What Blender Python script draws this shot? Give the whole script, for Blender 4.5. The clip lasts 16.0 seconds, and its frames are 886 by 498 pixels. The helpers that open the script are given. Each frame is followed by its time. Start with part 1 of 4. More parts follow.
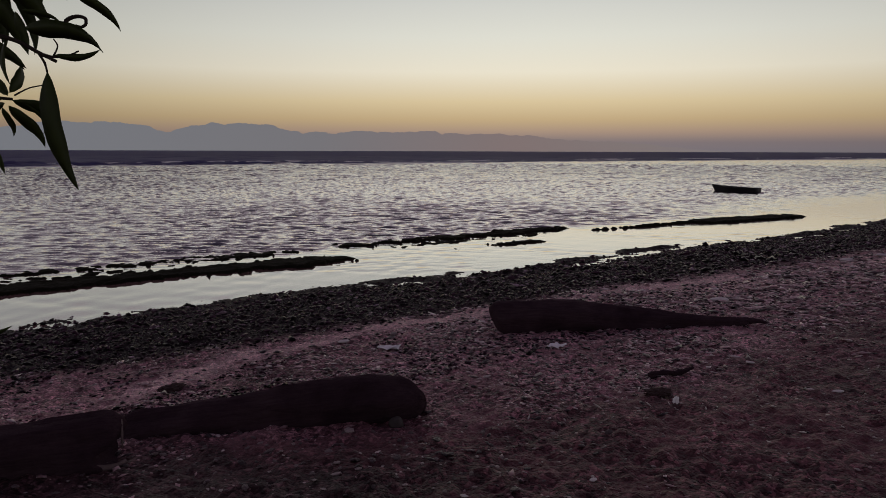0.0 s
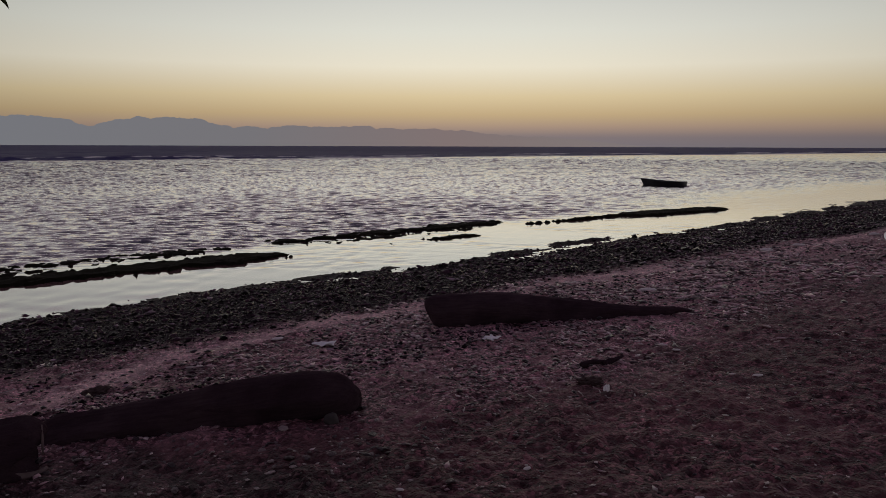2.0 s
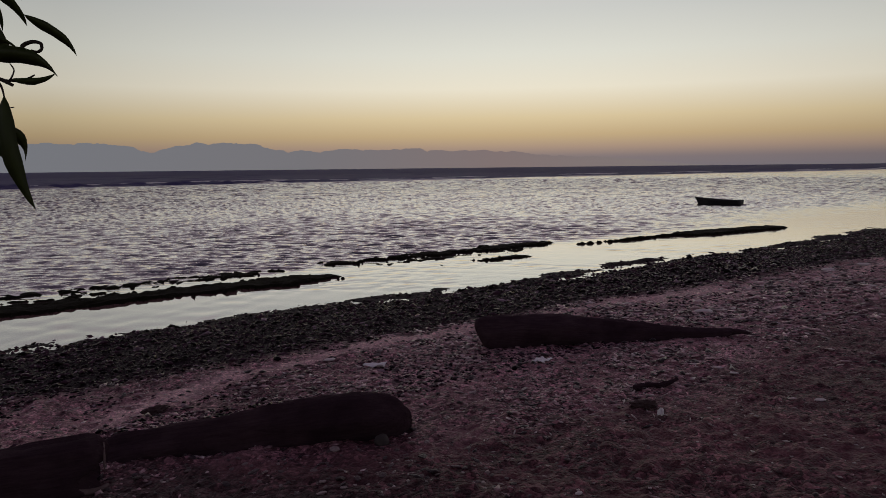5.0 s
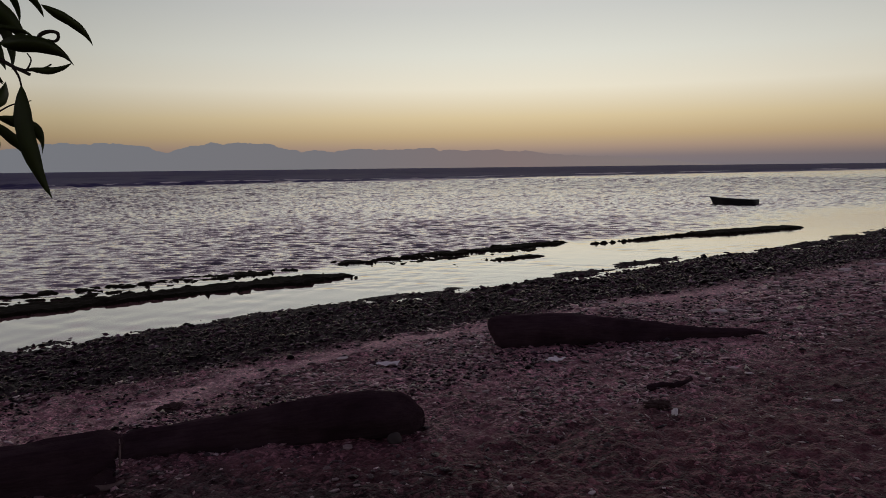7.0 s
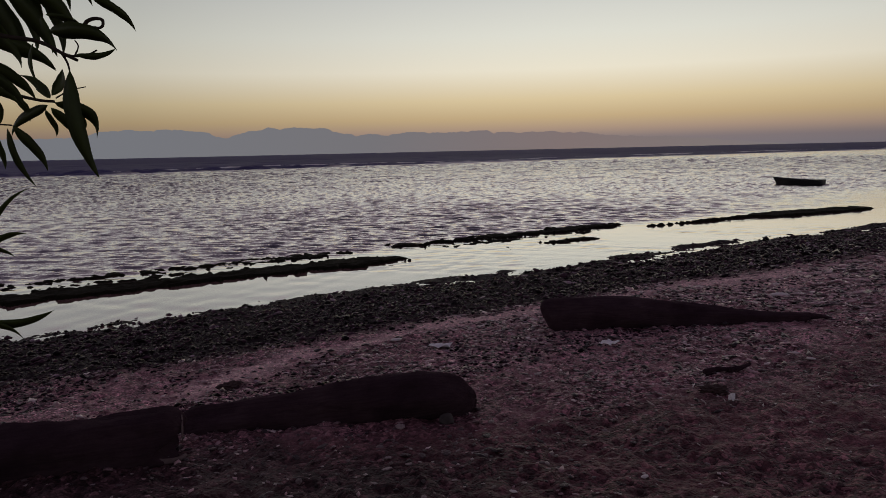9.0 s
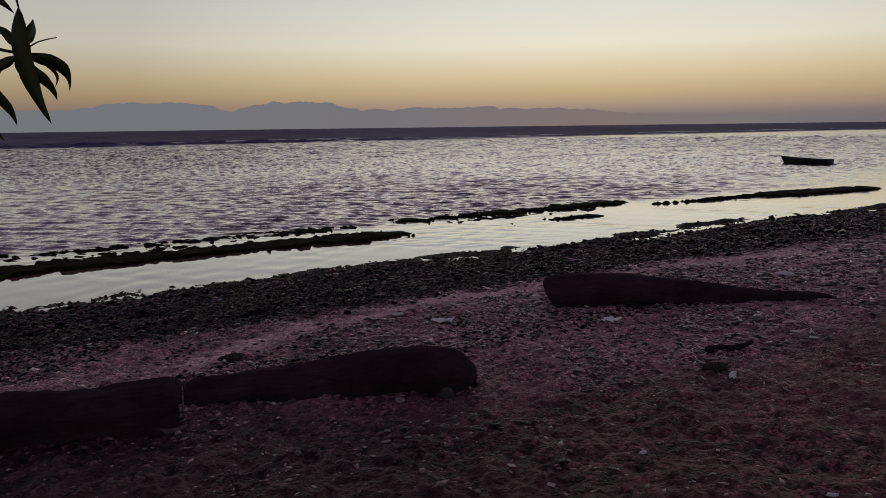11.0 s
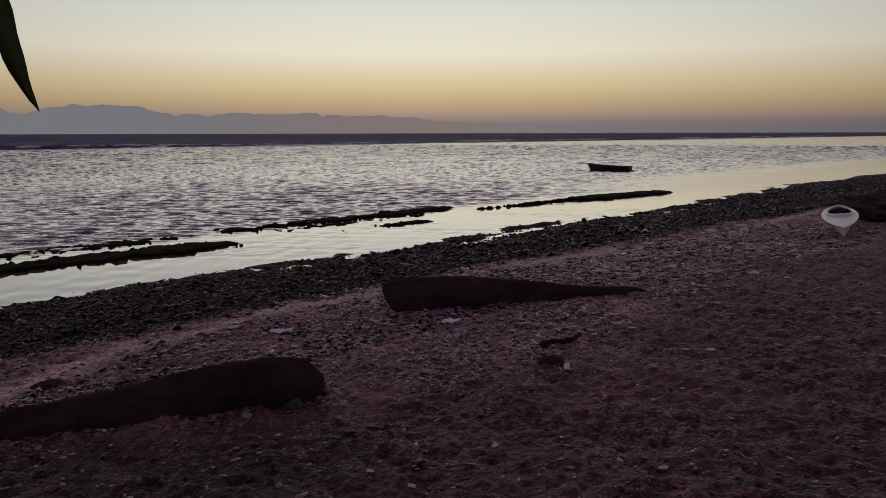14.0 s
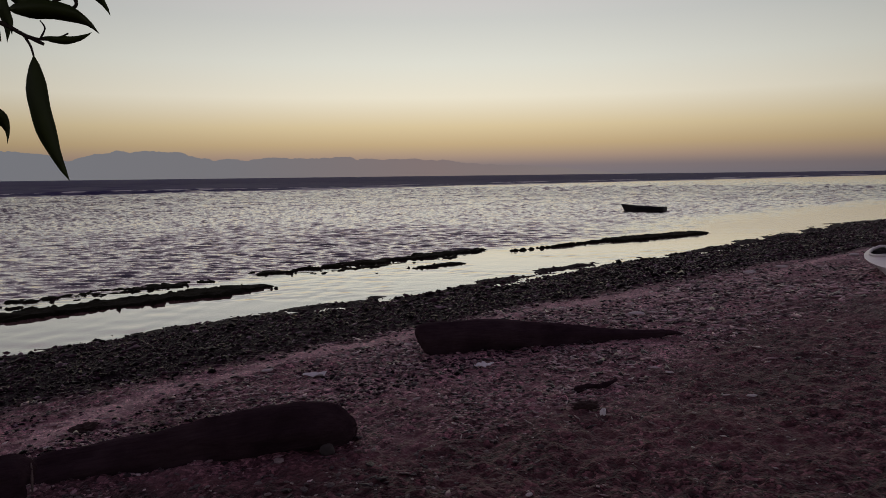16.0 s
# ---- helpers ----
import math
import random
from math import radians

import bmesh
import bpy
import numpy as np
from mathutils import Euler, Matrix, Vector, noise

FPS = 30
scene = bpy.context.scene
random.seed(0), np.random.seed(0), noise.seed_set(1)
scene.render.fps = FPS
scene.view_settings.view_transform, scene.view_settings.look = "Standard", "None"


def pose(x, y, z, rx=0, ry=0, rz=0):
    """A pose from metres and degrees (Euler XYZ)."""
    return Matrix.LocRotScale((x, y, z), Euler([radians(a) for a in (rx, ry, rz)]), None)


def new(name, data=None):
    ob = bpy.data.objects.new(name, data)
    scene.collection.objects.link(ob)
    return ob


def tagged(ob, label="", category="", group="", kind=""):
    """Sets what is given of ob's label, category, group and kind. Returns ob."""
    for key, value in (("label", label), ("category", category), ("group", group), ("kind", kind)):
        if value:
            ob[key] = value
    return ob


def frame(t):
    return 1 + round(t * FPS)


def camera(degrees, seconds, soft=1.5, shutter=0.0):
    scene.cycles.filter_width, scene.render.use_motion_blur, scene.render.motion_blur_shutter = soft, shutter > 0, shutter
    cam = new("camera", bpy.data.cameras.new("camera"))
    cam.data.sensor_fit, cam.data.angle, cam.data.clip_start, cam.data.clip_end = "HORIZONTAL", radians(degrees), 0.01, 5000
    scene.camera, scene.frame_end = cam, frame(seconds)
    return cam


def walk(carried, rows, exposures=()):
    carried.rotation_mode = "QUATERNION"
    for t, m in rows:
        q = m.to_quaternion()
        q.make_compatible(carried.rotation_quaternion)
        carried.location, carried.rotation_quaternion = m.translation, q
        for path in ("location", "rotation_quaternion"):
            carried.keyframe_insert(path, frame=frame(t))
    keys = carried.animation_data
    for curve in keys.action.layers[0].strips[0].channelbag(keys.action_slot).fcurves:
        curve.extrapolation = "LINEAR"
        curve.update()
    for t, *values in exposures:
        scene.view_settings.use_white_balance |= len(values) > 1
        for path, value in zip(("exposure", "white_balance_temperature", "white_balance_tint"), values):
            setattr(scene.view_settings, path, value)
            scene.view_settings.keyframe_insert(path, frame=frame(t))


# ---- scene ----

# ---------------------------------------------------------------- camera
cam = camera(63.20, 16.0, 0.5)
PATH = [
    (0.0, 0.002, -0.001, 2.606, 0.02, -7.76, -0.17),
    (0.5, 0.001, -0.001, 2.602, -1.81, -8.12, -0.43),
    (1.0, 0.001, 0.001, 2.604, -3.78, -8.25, -0.60),
    (1.5, 0.007, 0.001, 2.603, -4.67, -8.36, -0.36),
    (2.0, 0.020, -0.002, 2.599, -5.09, -8.14, -0.20),
    (2.5, 0.026, -0.002, 2.600, -4.66, -7.83, 0.05),
    (3.0, 0.034, 0.001, 2.601, -3.29, -7.66, 0.36),
    (3.5, 0.032, -0.006, 2.603, -2.20, -7.24, 0.60),
    (4.0, 0.029, -0.015, 2.606, -1.46, -6.64, 0.69),
    (6.5, 0.032, -0.022, 2.599, -0.80, -6.39, 0.56),
    (7.0, 0.029, -0.019, 2.597, -0.10, -6.46, 0.66),
    (7.5, 0.023, -0.021, 2.596, 0.39, -6.46, 0.74),
    (8.0, 0.032, -0.023, 2.593, 1.56, -6.84, 1.16),
    (8.5, 0.048, -0.032, 2.588, 2.94, -7.51, 1.33),
    (9.0, 0.047, -0.026, 2.593, 4.14, -7.75, 1.27),
    (9.2, 0.051, -0.029, 2.593, 4.51, -7.60, 1.37),
    (11.3, 0.065, 0.009, 2.572, 4.41, -9.76, 0.50),
    (11.5, 0.049, 0.009, 2.580, 2.69, -9.68, 0.45),
    (12.0, 0.016, 0.014, 2.589, -1.11, -9.31, 0.39),
    (12.5, -0.012, 0.008, 2.581, -3.98, -9.31, 0.35),
    (13.0, -0.031, -0.002, 2.575, -6.34, -9.40, 0.27),
    (13.5, -0.060, -0.008, 2.573, -8.25, -9.32, 0.22),
    (14.0, -0.071, -0.001, 2.565, -9.21, -9.16, 0.13),
    (14.5, -0.061, 0.010, 2.570, -9.10, -8.61, -0.24),
    (15.0, -0.052, 0.012, 2.576, -8.35, -7.47, -0.16),
    (15.5, -0.058, 0.007, 2.580, -7.72, -6.46, 0.18),
    (16.0, -0.062, 0.003, 2.579, -6.61, -5.83, 0.69),
]
walk(cam, [(t, pose(x, y, z, 90 + pitch, roll, yaw)) for t, x, y, z, yaw, pitch, roll in PATH])

# ---------------------------------------------------------------- dusk sky after sunset
SUNSET = (0.127, 0.992, 0.0)
world = bpy.data.worlds.new("dusk_sky")
scene.world = world
world.use_nodes = True
wn, wl = world.node_tree.nodes, world.node_tree.links
wn.clear()
w_out = wn.new("ShaderNodeOutputWorld")
w_bg = wn.new("ShaderNodeBackground")
w_co = wn.new("ShaderNodeTexCoord")
w_sep = wn.new("ShaderNodeSeparateXYZ")
wl.new(w_co.outputs["Generated"], w_sep.inputs[0])


def srgb(r, g, b):
    return tuple((c / 255 / 12.92) if c <= 10 else ((c / 255 + 0.055) / 1.055) ** 2.4 for c in (r, g, b)) + (1.0,)


def ramp(nodes, stops, interpolation="EASE"):
    node = nodes.new("ShaderNodeValToRGB")
    node.color_ramp.interpolation = interpolation
    el = node.color_ramp.elements
    while len(el) < len(stops):
        el.new(0.5)
    for e, (p, c) in zip(el, stops):
        e.position, e.color = p, c
    return node


w_height = ramp(wn, [
    (0.0, srgb(122, 115, 120)), (0.013, srgb(130, 118, 119)), (0.026, srgb(168, 144, 126)), (0.042, srgb(194, 169, 130)),
    (0.066, srgb(217, 197, 157)), (0.105, srgb(235, 227, 206)), (0.15, srgb(225, 224, 212)),
    (0.205, srgb(208, 209, 204)), (0.28, srgb(210, 199, 202)), (0.42, srgb(188, 168, 180)), (0.65, srgb(132, 118, 136)), (1.0, srgb(100, 91, 110))], "LINEAR")
wl.new(w_sep.outputs["Z"], w_height.inputs[0])
w_dot = wn.new("ShaderNodeVectorMath")
w_dot.operation = "DOT_PRODUCT"
w_dot.inputs[1].default_value = SUNSET
wl.new(w_co.outputs["Generated"], w_dot.inputs[0])
w_map = wn.new("ShaderNodeMapRange")
w_map.inputs["From Min"].default_value, w_map.inputs["From Max"].default_value = -1.0, 1.0
wl.new(w_dot.outputs["Value"], w_map.inputs["Value"])
w_side = ramp(wn, [(0.0, (0.34, 0.35, 0.40, 1)), (0.5, (0.51, 0.53, 0.60, 1)), (0.82, (0.60, 0.61, 0.64, 1)), (0.91, (0.68, 0.685, 0.695, 1)),
                   (0.97, (0.88, 0.88, 0.89, 1)), (1.0, (1, 1, 1, 1))], "LINEAR")
wl.new(w_map.outputs[0], w_side.inputs[0])
w_mul = wn.new("ShaderNodeMix")
w_mul.data_type, w_mul.blend_type = "RGBA", "MULTIPLY"
w_mul.inputs[0].default_value = 1.0
wl.new(w_height.outputs[0], w_mul.inputs[6])
wl.new(w_side.outputs[0], w_mul.inputs[7])
wl.new(w_mul.outputs[2], w_bg.inputs["Color"])
w_bg.inputs["Strength"].default_value = 1.0
wl.new(w_bg.outputs[0], w_out.inputs[0])

# ---------------------------------------------------------------- materials


class Mat:
    """A small builder for node materials."""

    def __init__(self, name, rough=0.8, metal=0.0, spec=0.5, ior=1.45):
        self.m = bpy.data.materials.new(name)
        self.m.use_nodes = True
        self.n, self.l = self.m.node_tree.nodes, self.m.node_tree.links
        self.b = self.n["Principled BSDF"]
        self.b.inputs["Roughness"].default_value = rough
        self.b.inputs["Metallic"].default_value = metal
        self.b.inputs["Specular IOR Level"].default_value = spec
        self.b.inputs["IOR"].default_value = ior
        self.co = self.n.new("ShaderNodeTexCoord").outputs["Object"]

    def noise(self, scale, detail=4.0, rough=0.55, stretch=(1, 1, 1)):
        mp = self.n.new("ShaderNodeMapping")
        mp.inputs["Scale"].default_value = stretch
        self.l.new(self.co, mp.inputs[0])
        nz = self.n.new("ShaderNodeTexNoise")
        nz.inputs["Scale"].default_value = scale
        nz.inputs["Detail"].default_value = detail
        nz.inputs["Roughness"].default_value = rough
        self.l.new(mp.outputs[0], nz.inputs["Vector"])
        return nz.outputs["Fac"]

    def cells(self, scale, warp=0.12):
        """Random value and closeness to the middle of irregular grains."""
        nz = self.n.new("ShaderNodeTexNoise")
        nz.inputs["Scale"].default_value = scale * 0.8
        nz.inputs["Detail"].default_value = 2.0
        self.l.new(self.co, nz.inputs["Vector"])
        sc = self.n.new("ShaderNodeVectorMath")
        sc.operation = "MULTIPLY_ADD"
        sc.inputs[1].default_value = (warp / scale * 4,) * 3
        self.l.new(nz.outputs["Color"], sc.inputs[0])
        self.l.new(self.co, sc.inputs[2])
        vo = self.n.new("ShaderNodeTexVoronoi")
        vo.inputs["Scale"].default_value = scale
        self.l.new(sc.outputs[0], vo.inputs["Vector"])
        sp = self.n.new("ShaderNodeSeparateColor")
        self.l.new(vo.outputs["Color"], sp.inputs[0])
        inv = self.n.new("ShaderNodeMath")
        inv.operation = "SUBTRACT"
        inv.inputs[0].default_value = 1.0
        self.l.new(vo.outputs["Distance"], inv.inputs[1])
        return sp.outputs[0], inv.outputs[0]

    def ramp(self, fac, stops):
        r = ramp(self.n, [(p, c if len(c) == 4 else (*c, 1)) for p, c in stops], "LINEAR")
        self.l.new(fac, r.inputs[0])
        return r.outputs[0]

    def mix(self, fac, a, b, blend="MIX"):
        x = self.n.new("ShaderNodeMix")
        x.data_type, x.blend_type = "RGBA", blend
        for sock, v in ((x.inputs[0], fac), (x.inputs[6], a), (x.inputs[7], b)):
            if isinstance(v, (int, float)):
                sock.default_value = v
            elif isinstance(v, tuple):
                sock.default_value = (*v, 1) if len(v) == 3 else v
            else:
                self.l.new(v, sock)
        return x.outputs[2]

    def color(self, v):
        if isinstance(v, tuple):
            self.b.inputs["Base Color"].default_value = (*v, 1)
        else:
            self.l.new(v, self.b.inputs["Base Color"])
        return self

    def rough(self, fac, lo, hi):
        mr = self.n.new("ShaderNodeMapRange")
        mr.inputs["To Min"].default_value, mr.inputs["To Max"].default_value = lo, hi
        self.l.new(fac, mr.inputs["Value"])
        self.l.new(mr.outputs[0], self.b.inputs["Roughness"])
        return self

    def bump(self, fac, distance, strength=1.0):
        bp = self.n.new("ShaderNodeBump")
        bp.inputs["Strength"].default_value, bp.inputs["Distance"].default_value = strength, distance
        old = self.b.inputs["Normal"].links
        if old:
            self.l.new(old[0].from_socket, bp.inputs["Normal"])
        self.l.new(fac, bp.inputs["Height"])
        self.l.new(bp.outputs[0], self.b.inputs["Normal"])
        return self

    def attribute(self, name):
        a = self.n.new("ShaderNodeAttribute")
        a.attribute_name = name
        return a.outputs["Fac"]

    def island(self):
        return self.n.new("ShaderNodeNewGeometry").outputs["Random Per Island"]


def mat_beach():
    m = Mat("beach_sand", 0.55, spec=0.34)
    big = m.noise(0.7, 5, 0.6)
    mid = m.noise(6, 5, 0.65)
    fine = m.noise(70, 3, 0.6)
    patch = m.noise(1.6, 4, 0.6)
    g1, h1 = m.cells(26)
    g2, h2 = m.cells(55)
    sand = m.ramp(big, [(0.33, (0.19, 0.090, 0.106)), (0.52, (0.39, 0.202, 0.228)), (0.68, (0.60, 0.352, 0.385))])
    sand = m.mix(m.attribute("dry"), sand, (0.82, 0.545, 0.54))
    # trodden earth, with the foreground's shade mixed into its brown
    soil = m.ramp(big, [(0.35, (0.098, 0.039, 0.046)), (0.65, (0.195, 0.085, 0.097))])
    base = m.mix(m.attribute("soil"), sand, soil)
    # shade in front of the logs, put into the ground colour as a darker tone
    base = m.mix(m.attribute("ground_shade"), base, m.ramp(mid, [(0.35, (0.030, 0.016, 0.017)), (0.65, (0.098, 0.056, 0.058))]))
    base = m.mix(0.4, base, m.ramp(mid, [(0.34, (0.25, 0.24, 0.25)), (0.62, (1.2, 1.15, 1.15))]), "MULTIPLY")
    base = m.mix(0.35, base, m.ramp(fine, [(0.34, (0.2, 0.2, 0.2)), (0.64, (1.4, 1.35, 1.35))]), "MULTIPLY")
    grains = m.mix(0.5, m.ramp(g1, [(0.0, (0.14, 0.13, 0.14)), (0.5, (0.5, 0.48, 0.5)), (0.8, (1.2, 1.2, 1.22)), (1.0, (3.0, 3.0, 3.1))]),
                   m.ramp(g2, [(0.0, (0.12, 0.12, 0.13)), (0.5, (0.5, 0.5, 0.5)), (0.8, (1.2, 1.2, 1.2)), (1.0, (3.4, 3.4, 3.5))]))
    strewn = m.ramp(patch, [(0.36, (0.25, 0.25, 0.25)), (0.52, (1, 1, 1))])
    strewn = m.mix(m.attribute("dry"), strewn, (0.35, 0.35, 0.35))
    base = m.mix(strewn, base, m.mix(1.0, base, grains, "MULTIPLY"))
    grav = m.ramp(mid, [(0.3, (0.006, 0.003, 0.005)), (0.7, (0.022, 0.013, 0.018))])
    m.color(m.mix(m.attribute("gravel"), base, grav))
    gloss = m.n.new("ShaderNodeMapRange")
    gloss.inputs["To Min"].default_value, gloss.inputs["To Max"].default_value = 0.16, 0.04
    m.l.new(m.attribute("gravel"), gloss.inputs["Value"])
    m.l.new(gloss.outputs[0], m.b.inputs["Specular IOR Level"])
    m.bump(mid, 0.05, 1.0).bump(h1, 0.013, 1.0).bump(h2, 0.007, 1.0).bump(fine, 0.004, 0.6)
    return m.m


def mat_stones(name, lo, hi, pale, rough=0.75, spec=0.5):
    m = Mat(name, rough, spec=spec)
    r = m.island()
    c = m.ramp(r, [(0.0, lo), (0.45, lo), (0.6, hi), (0.955, hi), (0.97, pale), (1.0, pale)])
    n = m.noise(40, 4, 0.6)
    m.color(m.mix(0.6, c, m.ramp(n, [(0.3, (0.45, 0.45, 0.45)), (0.7, (1.1, 1.1, 1.1))]), "MULTIPLY"))
    m.bump(n, 0.006, 0.6)
    return m.m


def mat_reef():
    m = Mat("wet_reef_rock", 0.9, spec=0.02)
    n, f = m.noise(2.5, 6, 0.65), m.noise(22, 5, 0.6)
    m.color(m.mix(n, (0.006, 0.006, 0.005), (0.020, 0.019, 0.010)))
    m.rough(f, 0.55, 0.9)
    m.bump(f, 0.03, 0.9)
    return m.m


def mat_water():
    m = Mat("sea_water", 0.06, spec=0.5, ior=1.333)
    lagoon = m.attribute("choppy")
    tone = m.mix(m.attribute("shallow"), (0.030, 0.022, 0.042), (0.27, 0.155, 0.145))
    # offshore, the tone reflected by unresolved waves is put into the base colour
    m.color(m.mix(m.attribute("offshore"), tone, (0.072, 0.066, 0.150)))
    m.l.new(m.attribute("gloss"), m.b.inputs["Specular IOR Level"])
    small = m.noise(3.4, 4, 0.6, (0.9, 1.1, 1))
    tiny = m.noise(10, 2, 0.5, (0.9, 1.1, 1))
    for fac, dist, mask, base in ((small, 0.034, lagoon, 0.02), (tiny, 0.004, lagoon, 0.06)):
        mr = m.n.new("ShaderNodeMapRange")
        mr.inputs["To Min"].default_value, mr.inputs["To Max"].default_value = base, 1.0
        m.l.new(mask, mr.inputs["Value"])
        m.bump(fac, dist, 1.0)
        m.l.new(mr.outputs[0], m.b.inputs["Normal"].links[0].from_node.inputs["Strength"])
    ruffle = m.attribute("ruffle")
    m.l.new(ruffle, m.b.inputs["Roughness"])
    m.l.new(m.attribute("near_shore"), m.b.inputs["Coat Weight"])
    m.b.inputs["Coat IOR"].default_value = 1.9
    m.l.new(ruffle, m.b.inputs["Coat Roughness"])
    m.l.new(m.b.inputs["Normal"].links[0].from_socket, m.b.inputs["Coat Normal"])
    return m.m


def mat_log():
    m = Mat("weathered_dark_wood", 0.95, spec=0.04)
    g = m.noise(5, 6, 0.6, (1, 12, 12))
    d = m.noise(3, 5, 0.6)
    m.color(m.mix(g, (0.026, 0.014, 0.020), m.ramp(d, [(0.35, (0.050, 0.029, 0.038)), (0.75, (0.125, 0.080, 0.092))])))
    m.bump(g, 0.02, 0.8).bump(m.noise(28, 4, 0.6, (1, 5, 5)), 0.008, 0.8)
    return m.m


def mat_cut():
    m = Mat("sawn_wood_end", 0.9, spec=0.1)
    g = m.noise(24, 5, 0.6)
    m.color(m.mix(g, (0.08, 0.055, 0.056), (0.24, 0.18, 0.175)))
    m.bump(g, 0.01, 0.8)
    return m.m


def mat_simple(name, a, b, scale=12, rough=0.6, bump=0.004, spec=0.4):
    m = Mat(name, rough, spec=spec)
    n = m.noise(scale, 5, 0.6)
    m.color(m.mix(n, a, b))
    if bump:
        m.bump(n, bump, 0.7)
    return m.m


def mat_leaf():
    m = Mat("leaf_green", 0.45, spec=0.4)
    n = m.noise(60, 4, 0.6)
    c = m.mix(n, (0.036, 0.054, 0.012), (0.072, 0.102, 0.021))
    m.color(c)
    tr = m.n.new("ShaderNodeBsdfTranslucent")
    tr.inputs[0].default_value = (0.085, 0.11, 0.018, 1)
    mx = m.n.new("ShaderNodeMixShader")
    mx.inputs[0].default_value = 0.28
    m.l.new(m.b.outputs[0], mx.inputs[1])
    m.l.new(tr.outputs[0], mx.inputs[2])
    m.l.new(mx.outputs[0], m.n["Material Output"].inputs[0])
    return m.m


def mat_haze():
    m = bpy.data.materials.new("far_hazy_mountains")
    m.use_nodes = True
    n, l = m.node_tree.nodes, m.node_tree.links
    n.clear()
    # unlit: distance haze is painted in as the emitted colour, shifting along x
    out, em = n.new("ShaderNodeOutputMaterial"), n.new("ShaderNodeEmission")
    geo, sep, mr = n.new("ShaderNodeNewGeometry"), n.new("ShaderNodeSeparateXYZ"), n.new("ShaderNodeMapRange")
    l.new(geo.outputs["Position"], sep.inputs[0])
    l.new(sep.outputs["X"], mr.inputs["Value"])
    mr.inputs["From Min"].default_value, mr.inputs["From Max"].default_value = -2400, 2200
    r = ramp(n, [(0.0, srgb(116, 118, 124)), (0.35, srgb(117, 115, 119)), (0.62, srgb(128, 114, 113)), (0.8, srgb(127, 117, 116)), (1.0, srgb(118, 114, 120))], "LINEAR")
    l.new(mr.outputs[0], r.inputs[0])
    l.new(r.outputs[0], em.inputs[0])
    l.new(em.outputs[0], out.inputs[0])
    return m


M_BEACH = mat_beach()
M_COBBLE = mat_stones("dark_cobbles", (0.005, 0.002, 0.004), (0.066, 0.030, 0.050), (0.38, 0.27, 0.33), 0.24, 0.08)
M_CHIP = mat_stones("beach_pebbles_and_chips", (0.020, 0.010, 0.014), (0.42, 0.258, 0.29), (0.76, 0.62, 0.64), 0.30, 0.5)
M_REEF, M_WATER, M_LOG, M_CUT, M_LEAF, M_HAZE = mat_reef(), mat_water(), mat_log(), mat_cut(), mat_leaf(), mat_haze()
M_TWIG = mat_simple("twig_bark", (0.020, 0.014, 0.010), (0.050, 0.036, 0.026), 80, 0.8, 0.001)
M_BARK = mat_simple("tree_bark", (0.035, 0.026, 0.020), (0.10, 0.078, 0.06), 14, 0.9, 0.02)
M_BOATWOOD = mat_simple("dark_boat_paint", (0.008, 0.008, 0.010), (0.022, 0.020, 0.022), 8, 0.6, 0.003)
M_WHITE = mat_simple("worn_white_hull", (0.74, 0.72, 0.72), (0.90, 0.88, 0.87), 6, 0.3, 0.001)
# the kayak's white again, greyed to hold the shade below the deck
M_SHADEDHULL = mat_simple("shaded_white_hull", (0.52, 0.50, 0.51), (0.74, 0.72, 0.72), 7, 0.4, 0.001)
M_DARK = mat_simple("black_plastic", (0.010, 0.010, 0.011), (0.022, 0.020, 0.021), 20, 0.55, 0.001)
M_PAPER = mat_simple("dirty_white_paper", (0.84, 0.81, 0.82), (0.94, 0.92, 0.93), 18, 0.8, 0.003)
M_STONE = mat_simple("grey_stone", (0.03, 0.024, 0.024), (0.085, 0.072, 0.070), 18, 0.8, 0.006)
M_WEED = mat_simple("dry_dark_seaweed", (0.028, 0.015, 0.016), (0.078, 0.046, 0.044), 30, 0.95, 0.02)

# ---------------------------------------------------------------- numeric noise and the plan of the shore
U, N = np.array([0.813, 0.583]), np.array([-0.583, 0.813])   # along the shore; out to sea


def plan(a, s, z=0.0):
    return Vector((a * U[0] + s * N[0], a * U[1] + s * N[1], z))


def lattice(ix, iy, seed):
    h = (ix.astype(np.int64) * 374761393 + iy.astype(np.int64) * 668265263 + seed * 974634777) & 0xFFFFFFFF
    h = ((h ^ (h >> 13)) * 1274126177) & 0xFFFFFFFF
    return ((h ^ (h >> 16)) & 0xFFFF) / 65535.0


def vnoise(x, y, seed=0):
    ix, iy = np.floor(x), np.floor(y)
    fx, fy = x - ix, y - iy
    fx, fy = fx * fx * (3 - 2 * fx), fy * fy * (3 - 2 * fy)
    a, b = lattice(ix, iy, seed), lattice(ix + 1, iy, seed)
    c, d = lattice(ix, iy + 1, seed), lattice(ix + 1, iy + 1, seed)
    return (a + (b - a) * fx) * (1 - fy) + (c + (d - c) * fx) * fy


def fbm(x, y, octaves=4, seed=0, gain=0.5):
    out, amp, tot = 0.0, 1.0, 0.0
    for k in range(octaves):
        out = out + amp * vnoise(x * 2 ** k + 17.3 * k, y * 2 ** k - 9.1 * k, seed + k)
        tot += amp
        amp *= gain
    return out / tot


def smooth(lo, hi, v):
    t = np.clip((v - lo) / (hi - lo), 0, 1)
    return t * t * (3 - 2 * t)


